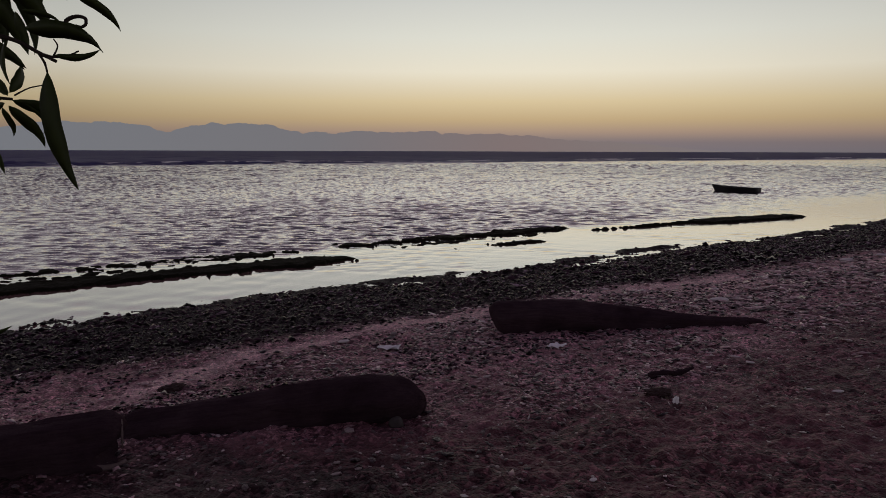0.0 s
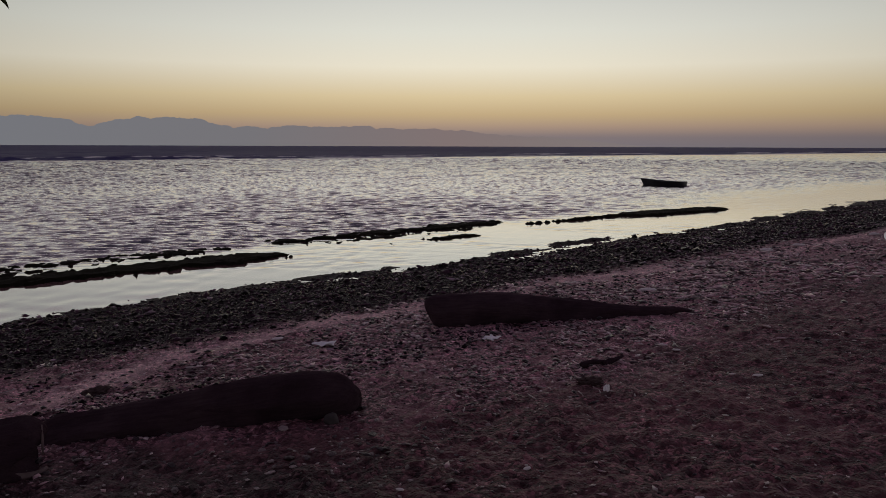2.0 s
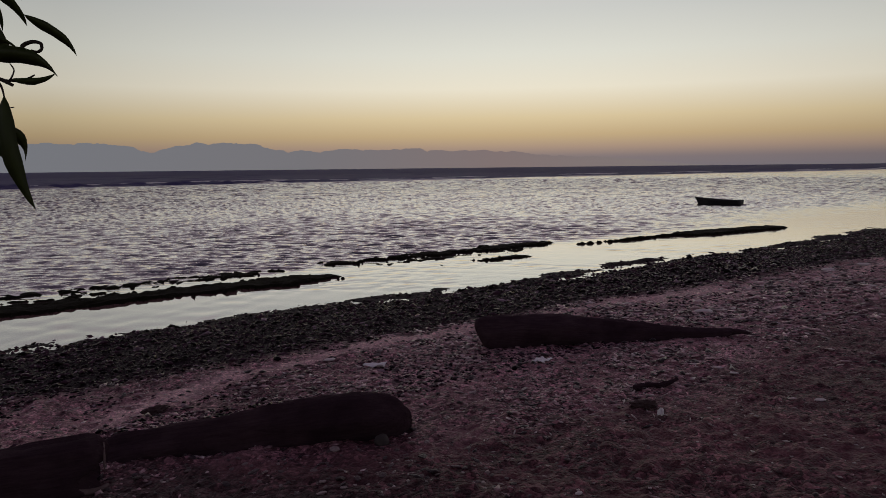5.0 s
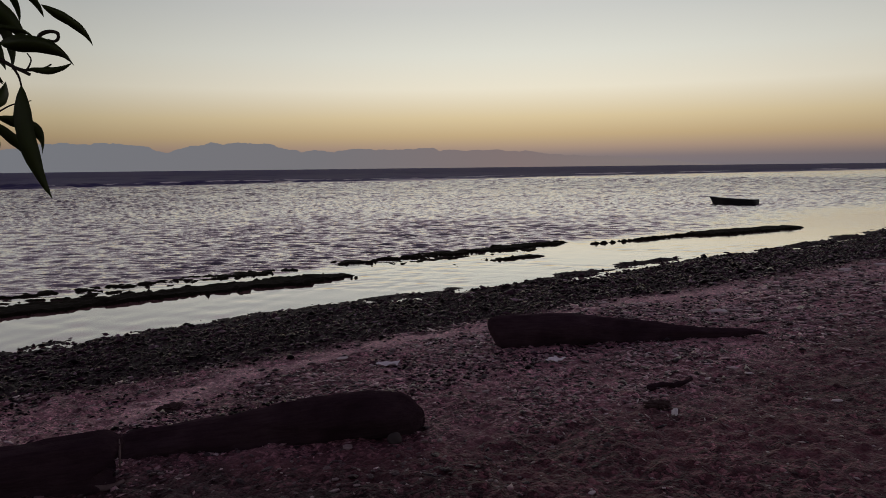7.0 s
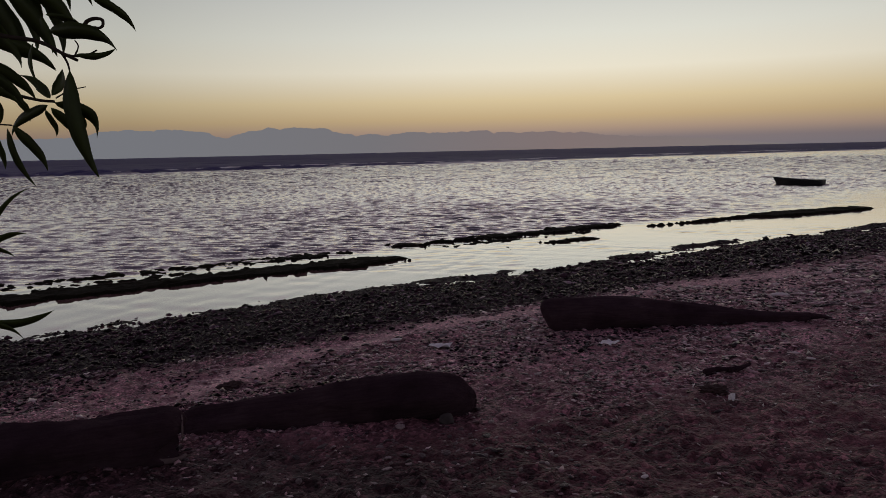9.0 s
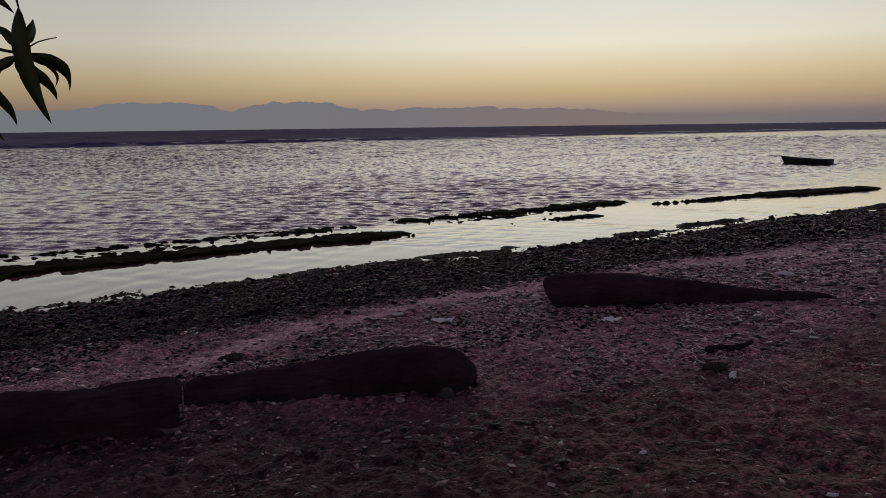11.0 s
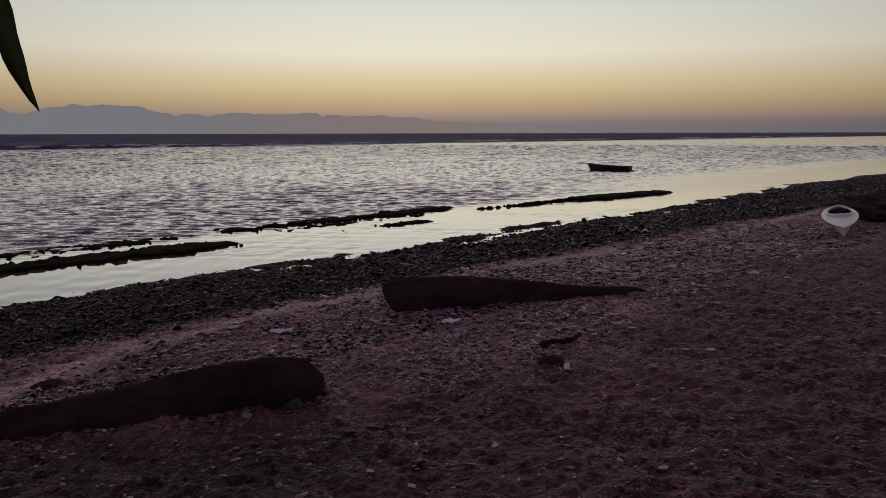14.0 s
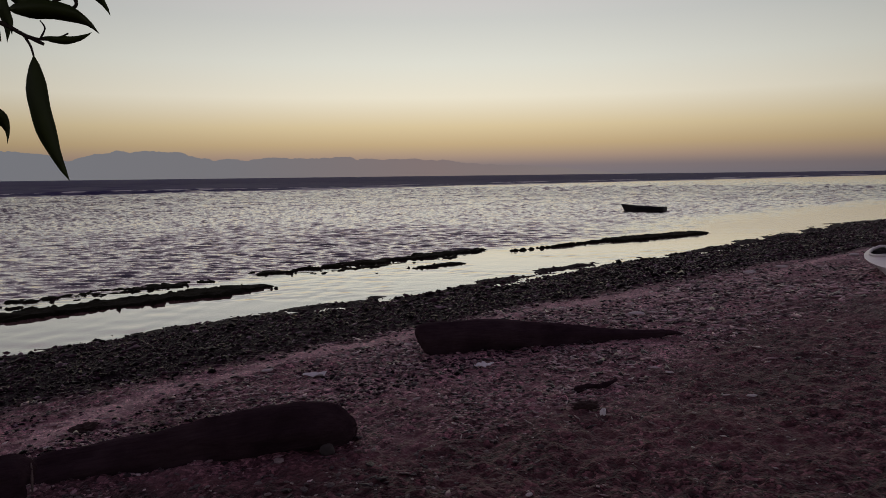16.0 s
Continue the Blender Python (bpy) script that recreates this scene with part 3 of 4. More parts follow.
# ---------------------------------------------------------------- kayak
def kayak(place, turn, length=2.8, beam=0.66, seat=0.61):
    k = thing("kayak", "white sit-in kayak pulled up on the sand", "kayak", place, turn)
    ns, nw = 44, 22

    def half(t):
        t = min(1, max(0, t))
        shape = math.sin(math.pi / 2 * t / seat) ** 0.85 if t < seat else math.cos(math.pi / 2 * (t - seat) / (1 - seat)) ** 0.55
        return beam / 2 * max(0.012, shape)

    def sheer(t):
        return 0.20 + 0.03 * (2 * t - 1) ** 2

    def crown(t):
        return 0.055 + 0.03 * t - 0.09 * smooth(0.80, 1.0, t)

    def deck(t, v):
        return Vector((t * length, v * half(t), sheer(t) + crown(t) * (1 - abs(v) ** 1.4) * (half(t) / (beam / 2))))

    hull_rows, deck_rows = [], []
    for i in range(ns + 1):
        t = i / ns
        h, z = half(t), sheer(t)
        keel = 0.05 * max(0.0, abs(2 * t - 1) - 0.85) / 0.15
        hull_rows.append([(t * length, h * math.copysign(abs(q) ** 0.75, q), keel + (z - keel) * abs(q)) for q in (2 * j / nw - 1 for j in range(nw + 1))])
    part("hull", loft(hull_rows, False, False), M_SHADEDHULL, k, "white lower hull, greyed for its shade")
    bm = bmesh.new()
    rows = [[bm.verts.new(deck(i / ns, 2 * j / nw - 1)) for j in range(nw + 1)] for i in range(ns + 1)]
    for i in range(ns):
        for j in range(nw):
            t, v = (i + 0.5) / ns, 2 * (j + 0.5) / nw - 1
            if ((t - seat) / 0.185) ** 2 + (v / 0.66) ** 2 > 1:
                bm.faces.new((rows[i][j], rows[i + 1][j], rows[i + 1][j + 1], rows[i][j + 1]))
    for v in [v for v in bm.verts if not v.link_faces]:
        bm.verts.remove(v)
    top = part("deck", bm, M_WHITE, k, "glossy white deck")
    rim = [deck(seat + 0.195 * math.cos(w), 0.70 * math.sin(w)) + Vector((0, 0, 0.022)) for w in (2 * math.pi * q / 48 for q in range(48))]
    bm = bmesh.new()
    rings = []
    for q, p in enumerate(rim):
        out = (p - deck(seat, 0)) * Vector((1, 1, 0))
        out.normalize()
        rings.append([bm.verts.new(p + out * (0.026 * math.cos(w)) + Vector((0, 0, 0.028 * math.sin(w)))) for w in (2 * math.pi * e / 8 for e in range(8))])
    for q in range(48):
        for e in range(8):
            bm.faces.new((rings[q][e], rings[(q + 1) % 48][e], rings[(q + 1) % 48][(e + 1) % 8], rings[q][(e + 1) % 8]))
    bmesh.ops.recalc_face_normals(bm, faces=bm.faces)
    part("coaming", bm, M_WHITE, top, "white raised cockpit rim")
    tub = []
    for depth, shrink in ((0.0, 1.0), (0.10, 0.98), (0.22, 0.85), (0.25, 0.5), (0.252, 0.05)):
        tub.append([deck(seat + 0.190 * shrink * math.cos(w), 0.68 * shrink * math.sin(w)) * Vector((1, 1, 0)) + Vector((0, 0, 0.235 - 0.85 * depth)) for w in (2 * math.pi * q / 32 for q in range(32))])
    well = part("cockpit_well", loft(tub, False), M_DARK, k, "dark inside of the cockpit")
    bm = bmesh.new()
    bmesh.ops.create_cube(bm, size=1, matrix=Matrix.Translation((0.74 * length, 0, 0.13)) @ Matrix.Rotation(radians(-12), 4, "Y") @ Matrix.Diagonal((0.06, 0.36, 0.24, 1)))
    bmesh.ops.bevel(bm, geom=bm.edges[:], offset=0.02, segments=2, affect="EDGES")
    part("seat_back", bm, M_DARK, well, "black seat back")
    return k


kayak_ob = kayak((0, 0, 0), 0)
kayak_ob.matrix_basis = pose(9.17, 11.57, height_at(9.17, 11.57) - 0.02, -6.0, -3.0, 55.0)


# ---------------------------------------------------------------- moored boat
def rowing_boat(place, turn, length=2.85, beam=1.1):
    b = thing("rowing_boat", "small dark wooden rowing boat moored in the lagoon", "boat", place, turn)
    ns, nw = 36, 18

    def half(t):     # t = 0 at the transom, 1 at the bow
        return beam / 2 * (0.74 + 0.26 * smooth(0, 0.35, t)) * (1 - smooth(0.5, 1.0, t) ** 1.4) + 0.012

    def sheer(t):
        return 0.27 + 0.05 * (1 - t) ** 2 + 0.20 * t ** 2.6

    def shell(inset, floor):
        rows = []
        for i in range(ns + 1):
            t = i / ns
            h, z = max(0.006, half(t) - inset), sheer(t)
            keel = -0.16 + floor + 0.10 * t ** 3
            x = t * length * 0.97 + 0.03 * length * t
            row = []
            for j in range(nw + 1):
                q = 2 * j / nw - 1
                rise = abs(q) ** 2.2
                rake = 0.30 * t ** 6 * rise
                row.append((x - 0.15 * (1 - t) ** 8 * (1 - rise) * 0 + rake, h * math.copysign(abs(q) ** 0.6, q), keel + (z - keel) * rise))
            rows.append(row)
        return loft(rows, False, False)

    hull = part("hull", shell(0.0, 0.0), M_BOATWOOD, b)
    part("inner_planking", shell(0.03, 0.05), M_BOATWOOD, b)
    bm = bmesh.new()
    pts = [(0.0, half(0) * math.copysign(abs(q) ** 0.6, q), -0.16 + (sheer(0) + 0.16) * abs(q) ** 2.2) for q in (2 * j / nw - 1 for j in range(nw + 1))]
    f = bm.faces.new([bm.verts.new(p) for p in pts])
    ext = bmesh.ops.extrude_face_region(bm, geom=[f])
    bmesh.ops.translate(bm, verts=[v for v in ext["geom"] if isinstance(v, bmesh.types.BMVert)], vec=(-0.04, 0, 0))
    bmesh.ops.recalc_face_normals(bm, faces=bm.faces)
    part("transom", bm, M_BOATWOOD, b)
    for side in (-1, 1):
        part("gunwale", tube([(t * length + 0.30 * t ** 6, side * half(t), sheer(t) + 0.01) for t in (i / 24 for i in range(25))], [0.025] * 25, 6), M_BOATWOOD, hull)
    for t in (0.22, 0.52):
        bm = bmesh.new()
        bmesh.ops.create_cube(bm, size=1, matrix=Matrix.Translation((t * length, 0, 0.22)) @ Matrix.Diagonal((0.24, 2 * half(t) - 0.1, 0.03, 1)))
        part("thwart", bm, M_BOATWOOD, b)
    return b


rowing_boat((20.03, 45.92, -0.02), 131.0)


# ---------------------------------------------------------------- reef ledges that break the water
def ledge(name, label, a0, a1, centre, half, top, broken, seed, step=0.055, grain=1.0, rag=1.0):
    """Weathered coral ledge: an uneven table that dips under water at its edges."""
    aa = np.arange(a0 - 0.6, a1 + 0.6, step)
    wide = 1.25
    ss = np.arange(-wide, wide, step * 0.8)
    A, D = np.meshgrid(aa, ss, indexing="ij")
    t = np.clip((A - a0) / (a1 - a0), 0, 1)
    S = centre(A) + D
    h = half(t) * (0.75 + 0.5 * fbm(A * 0.9, A * 0 + seed, 3, seed))
    ends = smooth(0, 0.5, A - a0) * smooth(0, 0.9, a1 - A)
    ragged = rag * 0.45 * (fbm(A * 1.6, S * 1.8, 3, seed + 5) - 0.5) + rag * 0.85 * (fbm(A * 4.5, S * 6.0, 3, seed + 6) - 0.5) + rag * 0.45 * (fbm(A * 12.0, S * 14.0, 2, seed + 7) - 0.5)
    edge = (h - np.abs(D) + ragged) / 0.10
    lump_z = 0.75 + 0.5 * (fbm(A * 2.2, S * 2.4, 3, seed + 9) - 0.5)
    gap = broken * (0.5 * fbm(A * 1.1 * grain, S * 0.9 * grain, 3, seed + 13) + 0.5 * fbm(A * 2.8 * grain, S * 4.5, 3, seed + 14) - 0.45)
    Z = top * np.clip(edge, -2.5, 1.0) * lump_z * ends - 0.10 * (1 - ends) - np.maximum(gap, 0) * 9 * top - 0.008
    Z += 0.045 * (fbm(A * 8, S * 8, 3, seed + 17) - 0.5) * (Z > -0.03)
    ob = grid_object(name, A * U[0] + S * N[0], A * U[1] + S * N[1], np.maximum(Z, -0.45), M_REEF)
    return tagged(ob, label, "reef", "reef ledges")


ledge("reef_ledge", "long low black reef ledge awash in calm water", -9.0, 9.0, lambda a: 15.40 + 0.012 * a, lambda t: 0.52 - 0.30 * smooth(0.85, 1.0, t), 0.10, 0.1, 101, rag=0.85)
ledge("reef_ledge", "broken row of dark reef rocks at the lagoon's edge", -9.0, 8.8, lambda a: 17.22 + 0.012 * a, lambda t: 0.27 + 0.05 * t, 0.06, 1.0, 137, grain=2.0)
ledge("reef_ledge", "scattered reef stubs barely above the water", -9.0, 4.6, lambda a: 16.50 + 0.01 * a, lambda t: 0.05 + 0 * t, 0.05, 1.0, 211, grain=1.6)
ledge("reef_ledge", "thin dark reef ridge between choppy and calm water", 8.7, 18.4, lambda a: 17.42 + 0.012 * (a - 9), lambda t: 0.22 + 0.22 * smooth(0.2, 0.4, t) - 0.22 * smooth(0.75, 1, t), 0.09, 0.25, 151)
ledge("reef_ledge", "reef stubs strewn along a ridge in calm water", 9.8, 16.4, lambda a: 16.62 + 0.0 * a, lambda t: 0.09 + 0 * t, 0.045, 1.1, 157)
ledge("reef_ledge", "small flat reef patch just breaking the surface", 12.3, 15.2, lambda a: 15.36 - 0.04 * (a - 12.6), lambda t: 0.15 + 0.05 * t, 0.07, 0.1, 163)
ledge("reef_ledge", "tiny reef patch just breaking the surface", 10.7, 12.2, lambda a: 15.33 + 0.0 * a, lambda t: 0.09 + 0 * t, 0.05, 0.2, 171)
ledge("reef_ledge", "dark reef ledge with a higher table end", 17.6, 29.6, lambda a: np.interp(a, [17.6, 19.4, 22.3, 25, 28, 29.6], [16.50, 16.28, 16.22, 15.85, 15.50, 15.22]), lambda t: 0.07 + 0.08 * smooth(0.1, 0.3, t) + 0.46 * smooth(0.42, 0.50, t) - 0.40 * smooth(0.82, 1, t), 0.12, 0.0, 183, rag=0.45)


# ---------------------------------------------------------------- loose stones and litter
def stone(x, y, r, squash, material, label, name="stone", seed=0, sink=0.25, group="", ragged=0.18):
    ob = thing(name, label, name.replace("_", " "), (x, y, height_at(x, y) + r * squash[2] * (1 - 2 * sink)), seed * 40, group)
    part("body", lump(r, squash, ragged, 1.6 if ragged < 0.3 else 3.2, seed, 3 if ragged < 0.3 else 5), material, ob)
    return ob


stone(-0.33, 4.94, 0.052, (1, 1, 0.95), M_STONE, "round grey stone lying against a log", "stone", 2, 0.1)
stone(1.67, 5.37, 0.088, (1.2, 0.8, 0.34), M_WEED, "dark clump of dry seaweed on the sand", "seaweed_clump", 5, ragged=0.36)
stone(-2.44, 6.27, 0.10, (1.3, 0.8, 0.42), M_WEED, "dark clump of dry seaweed on the sand", "seaweed_clump", 6, ragged=0.34)
# low black mound right of the kayak, in the clumps' material
stone(12.5, 14.3, 0.85, (1.0, 1.4, 0.42), M_WEED, "large low black heap beside the kayak", "dark_heap", 9, ragged=0.4)


def paper(x, y, w, d, h, seed, label, name="litter", tilt=0.0):
    """A crumpled sheet lying on the beach."""
    ob = thing(name, label, "litter", (x, y, height_at(x, y) + 0.012), seed * 33.0)
    bm = bmesh.new()
    n = 12
    rows = []
    for i in range(n + 1):
        for j in range(n + 1):
            p = Vector((i / n - 0.5, j / n - 0.5, 0))
            e = noise.fractal(Vector((p.x * 3 + seed, p.y * 3, seed)), 1.0, 2.0, 3)
            rows.append(bm.verts.new((p.x * w * (1 + 0.25 * e), p.y * d * (1 + 0.3 * noise.noise(p * 4 + Vector((seed, 0, 0)))), h * (0.5 + 0.8 * e) + tilt * p.x)))
    for i in range(n):
        for j in range(n):
            bm.faces.new((rows[i * (n + 1) + j], rows[(i + 1) * (n + 1) + j], rows[(i + 1) * (n + 1) + j + 1], rows[i * (n + 1) + j + 1]))
    ext = bmesh.ops.extrude_face_region(bm, geom=bm.faces[:])
    bmesh.ops.translate(bm, verts=[v for v in ext["geom"] if isinstance(v, bmesh.types.BMVert)], vec=(0, 0, -0.006))
    bmesh.ops.recalc_face_normals(bm, faces=bm.faces)
    part("sheet", bm, M_PAPER, ob)
    return ob


paper(-0.585, 7.68, 0.23, 0.085, 0.03, 0.4, "crumpled white paper lying on the shingle")
paper(1.18, 7.25, 0.15, 0.14, 0.03, 1.3, "torn white paper beside a driftwood log")
paper(1.74, 5.16, 0.028, 0.045, 0.03, 2.2, "small white scrap standing in the sand", tilt=0.03)


def stick(points, r, label, name="driftwood_stick"):
    base = Vector(points[0])
    base.z = height_at(base.x, base.y)
    ob = thing(name, label, "stick", base)
    pts = [Vector((p[0], p[1], height_at(p[0], p[1]) + p[2])) - base for p in points]
    part("wood", tube(pts, [r * (1 - 0.6 * i / (len(pts) - 1)) for i in range(len(pts))], 7), M_LOG, ob)
    return ob


stick([(1.78, 5.98, 0.02), (1.90, 6.01, 0.03), (2.02, 5.98, 0.025)], 0.034, "short dark piece of driftwood on sand")
stick([(1.98, 5.96, 0.015), (2.10, 6.05, 0.035), (2.19, 6.09, 0.05)], 0.030, "short dark forked driftwood stub on sand")


def chip(x, y, size, turn, label, seed):
    """A flat pale sliver with a bevelled rim, lying a little tilted."""
    ob = thing("pale_chip", label, "chip", (x, y, height_at(x, y) + size * 0.12), turn, "pale chips on the beach")
    part("body", lump(size, (1.0, 0.55, 0.24), 0.22, 2.2, seed, 3), M_PALE, ob)
    return ob


M_PALE = mat_simple("bleached_wood_and_shell", (0.50, 0.44, 0.44), (0.80, 0.74, 0.74), 40, 0.7, 0.002)
for k, (x, y, size, turn) in enumerate(((3.05, 5.35, 0.045, 5), (2.80, 6.35, 0.04, -20), (0.85, 3.83, 0.028, 40), (1.60, 3.25, 0.03, 10), (0.12, 3.66, 0.024, -30))):
    chip(x, y, size, turn, "bleached wood chip lying on dark soil", k)
for k, (x, y, size, turn) in enumerate(((-1.15, 8.15, 0.07, 30), (3.90, 9.95, 0.13, 0), (8.15, 14.35, 0.15, 10), (12.1, 16.5, 0.16, 20), (9.2, 14.9, 0.14, -15))):
    chip(x, y, size, turn, "bleached flat shell fragment among dark pebbles", k + 9)


# ---------------------------------------------------------------- tree beside the camera, whose twigs hang into view
tree = thing("tree", "tree with long narrow leaves hanging over the beach", "tree", (-1.9, -1.1, height_at(-1.9, -1.1) - 0.05))
TREE_AT = Vector(tree.matrix_basis.translation)
ACROSS = Vector((-0.43, 0.90, 0.0))


def at_tree(points):
    return [Vector(p) - TREE_AT for p in points]


def limb(points, r0, r1, name="limb", material=None, sides=10):
    pts = curve_points(at_tree(points))
    n = len(pts) - 1
    return part(name, tube(pts, [r0 + (r1 - r0) * i / n for i in range(n + 1)], sides), material or M_BARK, tree)


def twig(points, r):
    return limb(points, r, r * 0.55, "twig", M_TWIG, 6)


def leaf_rows(base, tip, width, arch, roll, n=12):
    """Cross-sections of a long pointed blade, folded a little along its rib."""
    base, tip = Vector(base), Vector(tip)
    axis = tip - base
    side = axis.cross(ACROSS).normalized()
    if side.z < 0:
        side = -side
    face = axis.cross(side).normalized()
    side_r = (Matrix.Rotation(radians(roll), 3, axis.normalized()) @ side).normalized()
    face_r = axis.cross(side_r).normalized()
    rows = []
    for i in range(n + 1):
        t = i / n
        w = width * 0.40 * (math.sin(math.pi * t ** 0.85) ** 0.8 * (1 - 0.25 * t) + 0.02)
        mid = base + axis * t + side * (arch * axis.length * 4 * t * (1 - t) * (0.6 + 0.8 * t)) + face_r * (0.03 * axis.length * math.sin(5 * t))
        wave = 1 + 0.06 * math.sin(17 * t + width * 900)
        rows.append([mid + side_r * w * wave + face_r * w * 0.18, mid + face_r * 0.0004, mid - side_r * w * wave + face_r * w * 0.18, mid - face_r * 0.0004])
    return rows


def leaf(base, tip, width, arch, roll):
    rows = leaf_rows(Vector(base) - TREE_AT, Vector(tip) - TREE_AT, width, arch, roll)
    return part("leaf", loft(rows), M_LEAF, tree)


limb([(-1.9, -1.1, TREE_AT.z - 0.3), (-1.92, -1.08, 1.6), (-1.84, -1.02, 2.4), (-1.88, -0.95, 3.2), (-1.8, -0.9, 4.0)], 0.13, 0.08, "trunk", None, 16)
limb([(-1.87, -0.97, 3.0), (-1.5, -0.55, 3.35), (-1.1, -0.05, 3.35), (-0.80, 0.28, 3.12), (-0.60, 0.44, 2.86)], 0.05, 0.007)
limb([(-1.84, -1.0, 2.5), (-1.6, -0.5, 2.75), (-1.25, 0.1, 2.72), (-0.98, 0.5, 2.66), (-0.80, 0.64, 2.56)], 0.035, 0.005)
limb([(-1.8, -0.9, 3.9), (-1.6, -1.2, 4.5), (-1.2, -1.3, 5.0)], 0.07, 0.02)
limb([(-1.8, -0.9, 3.7), (-1.2, -0.4, 4.4), (-0.4, 0.1, 4.7), (0.5, 0.9, 5.0), (1.4, 1.6, 5.3)], 0.06, 0.015)
limb([(-1.82, -0.92, 3.6), (-2.3, -0.6, 4.3), (-2.6, -0.5, 4.9)], 0.06, 0.02)
twig([(-0.382, 0.500, 2.721), (-0.340, 0.498, 2.695), (-0.317, 0.497, 2.685), (-0.294, 0.498, 2.681), (-0.282, 0.498, 2.677), (-0.271, 0.497, 2.671), (-0.259, 0.497, 2.665)], 0.0022)
twig([(-0.271, 0.497, 2.671), (-0.267, 0.497, 2.664), (-0.265, 0.496, 2.657)], 0.0010)
twig([(-0.271, 0.497, 2.671), (-0.261, 0.497, 2.668), (-0.251, 0.498, 2.669), (-0.244, 0.498, 2.672)], 0.0010)
twig([(-0.261, 0.497, 2.668), (-0.258, 0.498, 2.675), (-0.261, 0.499, 2.680)], 0.0007)
twig([(-0.253, 0.499, 2.685), (-0.252, 0.500, 2.692), (-0.246, 0.501, 2.695), (-0.240, 0.501, 2.694), (-0.239, 0.500, 2.690), (-0.242, 0.500, 2.688), (-0.246, 0.500, 2.689)], 0.0016)
twig([(-0.458, 0.564, 2.772), (-0.402, 0.565, 2.768), (-0.363, 0.566, 2.766), (-0.324, 0.568, 2.772), (-0.295, 0.570, 2.779)], 0.0020)
twig([(-0.485, 0.562, 2.764), (-0.413, 0.565, 2.749), (-0.373, 0.567, 2.742), (-0.325, 0.571, 2.741)], 0.0020)
twig([(-0.485, 0.557, 2.733), (-0.414, 0.557, 2.691), (-0.382, 0.558, 2.679), (-0.371, 0.561, 2.694)], 0.0016)
twig([(-0.734, 0.795, 2.749), (-0.616, 0.793, 2.704), (-0.530, 0.792, 2.675), (-0.487, 0.792, 2.663), (-0.464, 0.792, 2.660)], 0.0030)
twig([(-0.462, 0.793, 2.664), (-0.446, 0.794, 2.672), (-0.426, 0.795, 2.676)], 0.0010)
twig([(-0.680, 0.655, 2.520), (-0.591, 0.656, 2.474), (-0.519, 0.657, 2.439), (-0.478, 0.659, 2.431)], 0.0026)
twig([(-0.591, 0.656, 2.474), (-0.524, 0.665, 2.500), (-0.474, 0.670, 2.509)], 0.0016)
leaf((-0.265, 0.496, 2.658), (-0.246, 0.488, 2.579), 0.018, -0.05, 20)
leaf((-0.280, 0.499, 2.687), (-0.220, 0.478, 2.668), 0.017, 0.12, 35)
leaf((-0.260, 0.497, 2.669), (-0.230, 0.499, 2.673), 0.007, -0.10, 20)
leaf((-0.251, 0.503, 2.714), (-0.225, 0.521, 2.688), 0.010, 0.10, 25)
leaf((-0.282, 0.500, 2.699), (-0.256, 0.500, 2.690), 0.006, 0.10, 40)
leaf((-0.286, 0.500, 2.698), (-0.278, 0.497, 2.671), 0.009, 0.05, 30)
leaf((-0.292, 0.497, 2.678), (-0.290, 0.494, 2.649), 0.006, -0.08, 40)
leaf((-0.321, 0.498, 2.689), (-0.302, 0.495, 2.661), 0.010, 0.10, 30)
leaf((-0.340, 0.498, 2.697), (-0.313, 0.501, 2.712), 0.009, 0.10, 30)
leaf((-0.350, 0.566, 2.761), (-0.344, 0.589, 2.701), 0.017, 0.08, 35)
leaf((-0.363, 0.566, 2.765), (-0.362, 0.591, 2.720), 0.015, 0.08, 35)
leaf((-0.328, 0.568, 2.769), (-0.318, 0.592, 2.719), 0.013, 0.08, 35)
leaf((-0.385, 0.564, 2.757), (-0.376, 0.590, 2.715), 0.016, 0.08, 35)
leaf((-0.315, 0.568, 2.773), (-0.302, 0.596, 2.744), 0.011, 0.08, 35)
leaf((-0.371, 0.567, 2.778), (-0.353, 0.593, 2.738), 0.017, 0.08, 35)
leaf((-0.298, 0.569, 2.777), (-0.284, 0.597, 2.755), 0.010, 0.08, 35)
leaf((-0.346, 0.565, 2.752), (-0.332, 0.591, 2.710), 0.016, 0.08, 35)
leaf((-0.355, 0.564, 2.744), (-0.349, 0.587, 2.688), 0.015, 0.08, 35)
leaf((-0.320, 0.567, 2.760), (-0.298, 0.593, 2.723), 0.013, 0.08, 35)
leaf((-0.381, 0.562, 2.736), (-0.367, 0.587, 2.692), 0.015, 0.08, 35)
leaf((-0.377, 0.567, 2.740), (-0.346, 0.560, 2.676), 0.018, 0.08, 30)
leaf((-0.350, 0.569, 2.743), (-0.333, 0.562, 2.681), 0.017, 0.08, 30)
leaf((-0.328, 0.570, 2.739), (-0.311, 0.563, 2.678), 0.015, 0.08, 30)
leaf((-0.373, 0.561, 2.695), (-0.317, 0.561, 2.667), 0.020, 0.08, 30)
leaf((-0.387, 0.557, 2.677), (-0.342, 0.555, 2.636), 0.016, 0.08, 30)
leaf((-0.464, 0.792, 2.659), (-0.426, 0.808, 2.617), 0.024, 0.28, 30)
leaf((-0.468, 0.791, 2.653), (-0.441, 0.807, 2.608), 0.020, 0.10, 30)
leaf((-0.467, 0.793, 2.667), (-0.465, 0.817, 2.700), 0.017, -0.05, 30)
leaf((-0.469, 0.793, 2.664), (-0.518, 0.814, 2.692), 0.016, 0.10, 30)
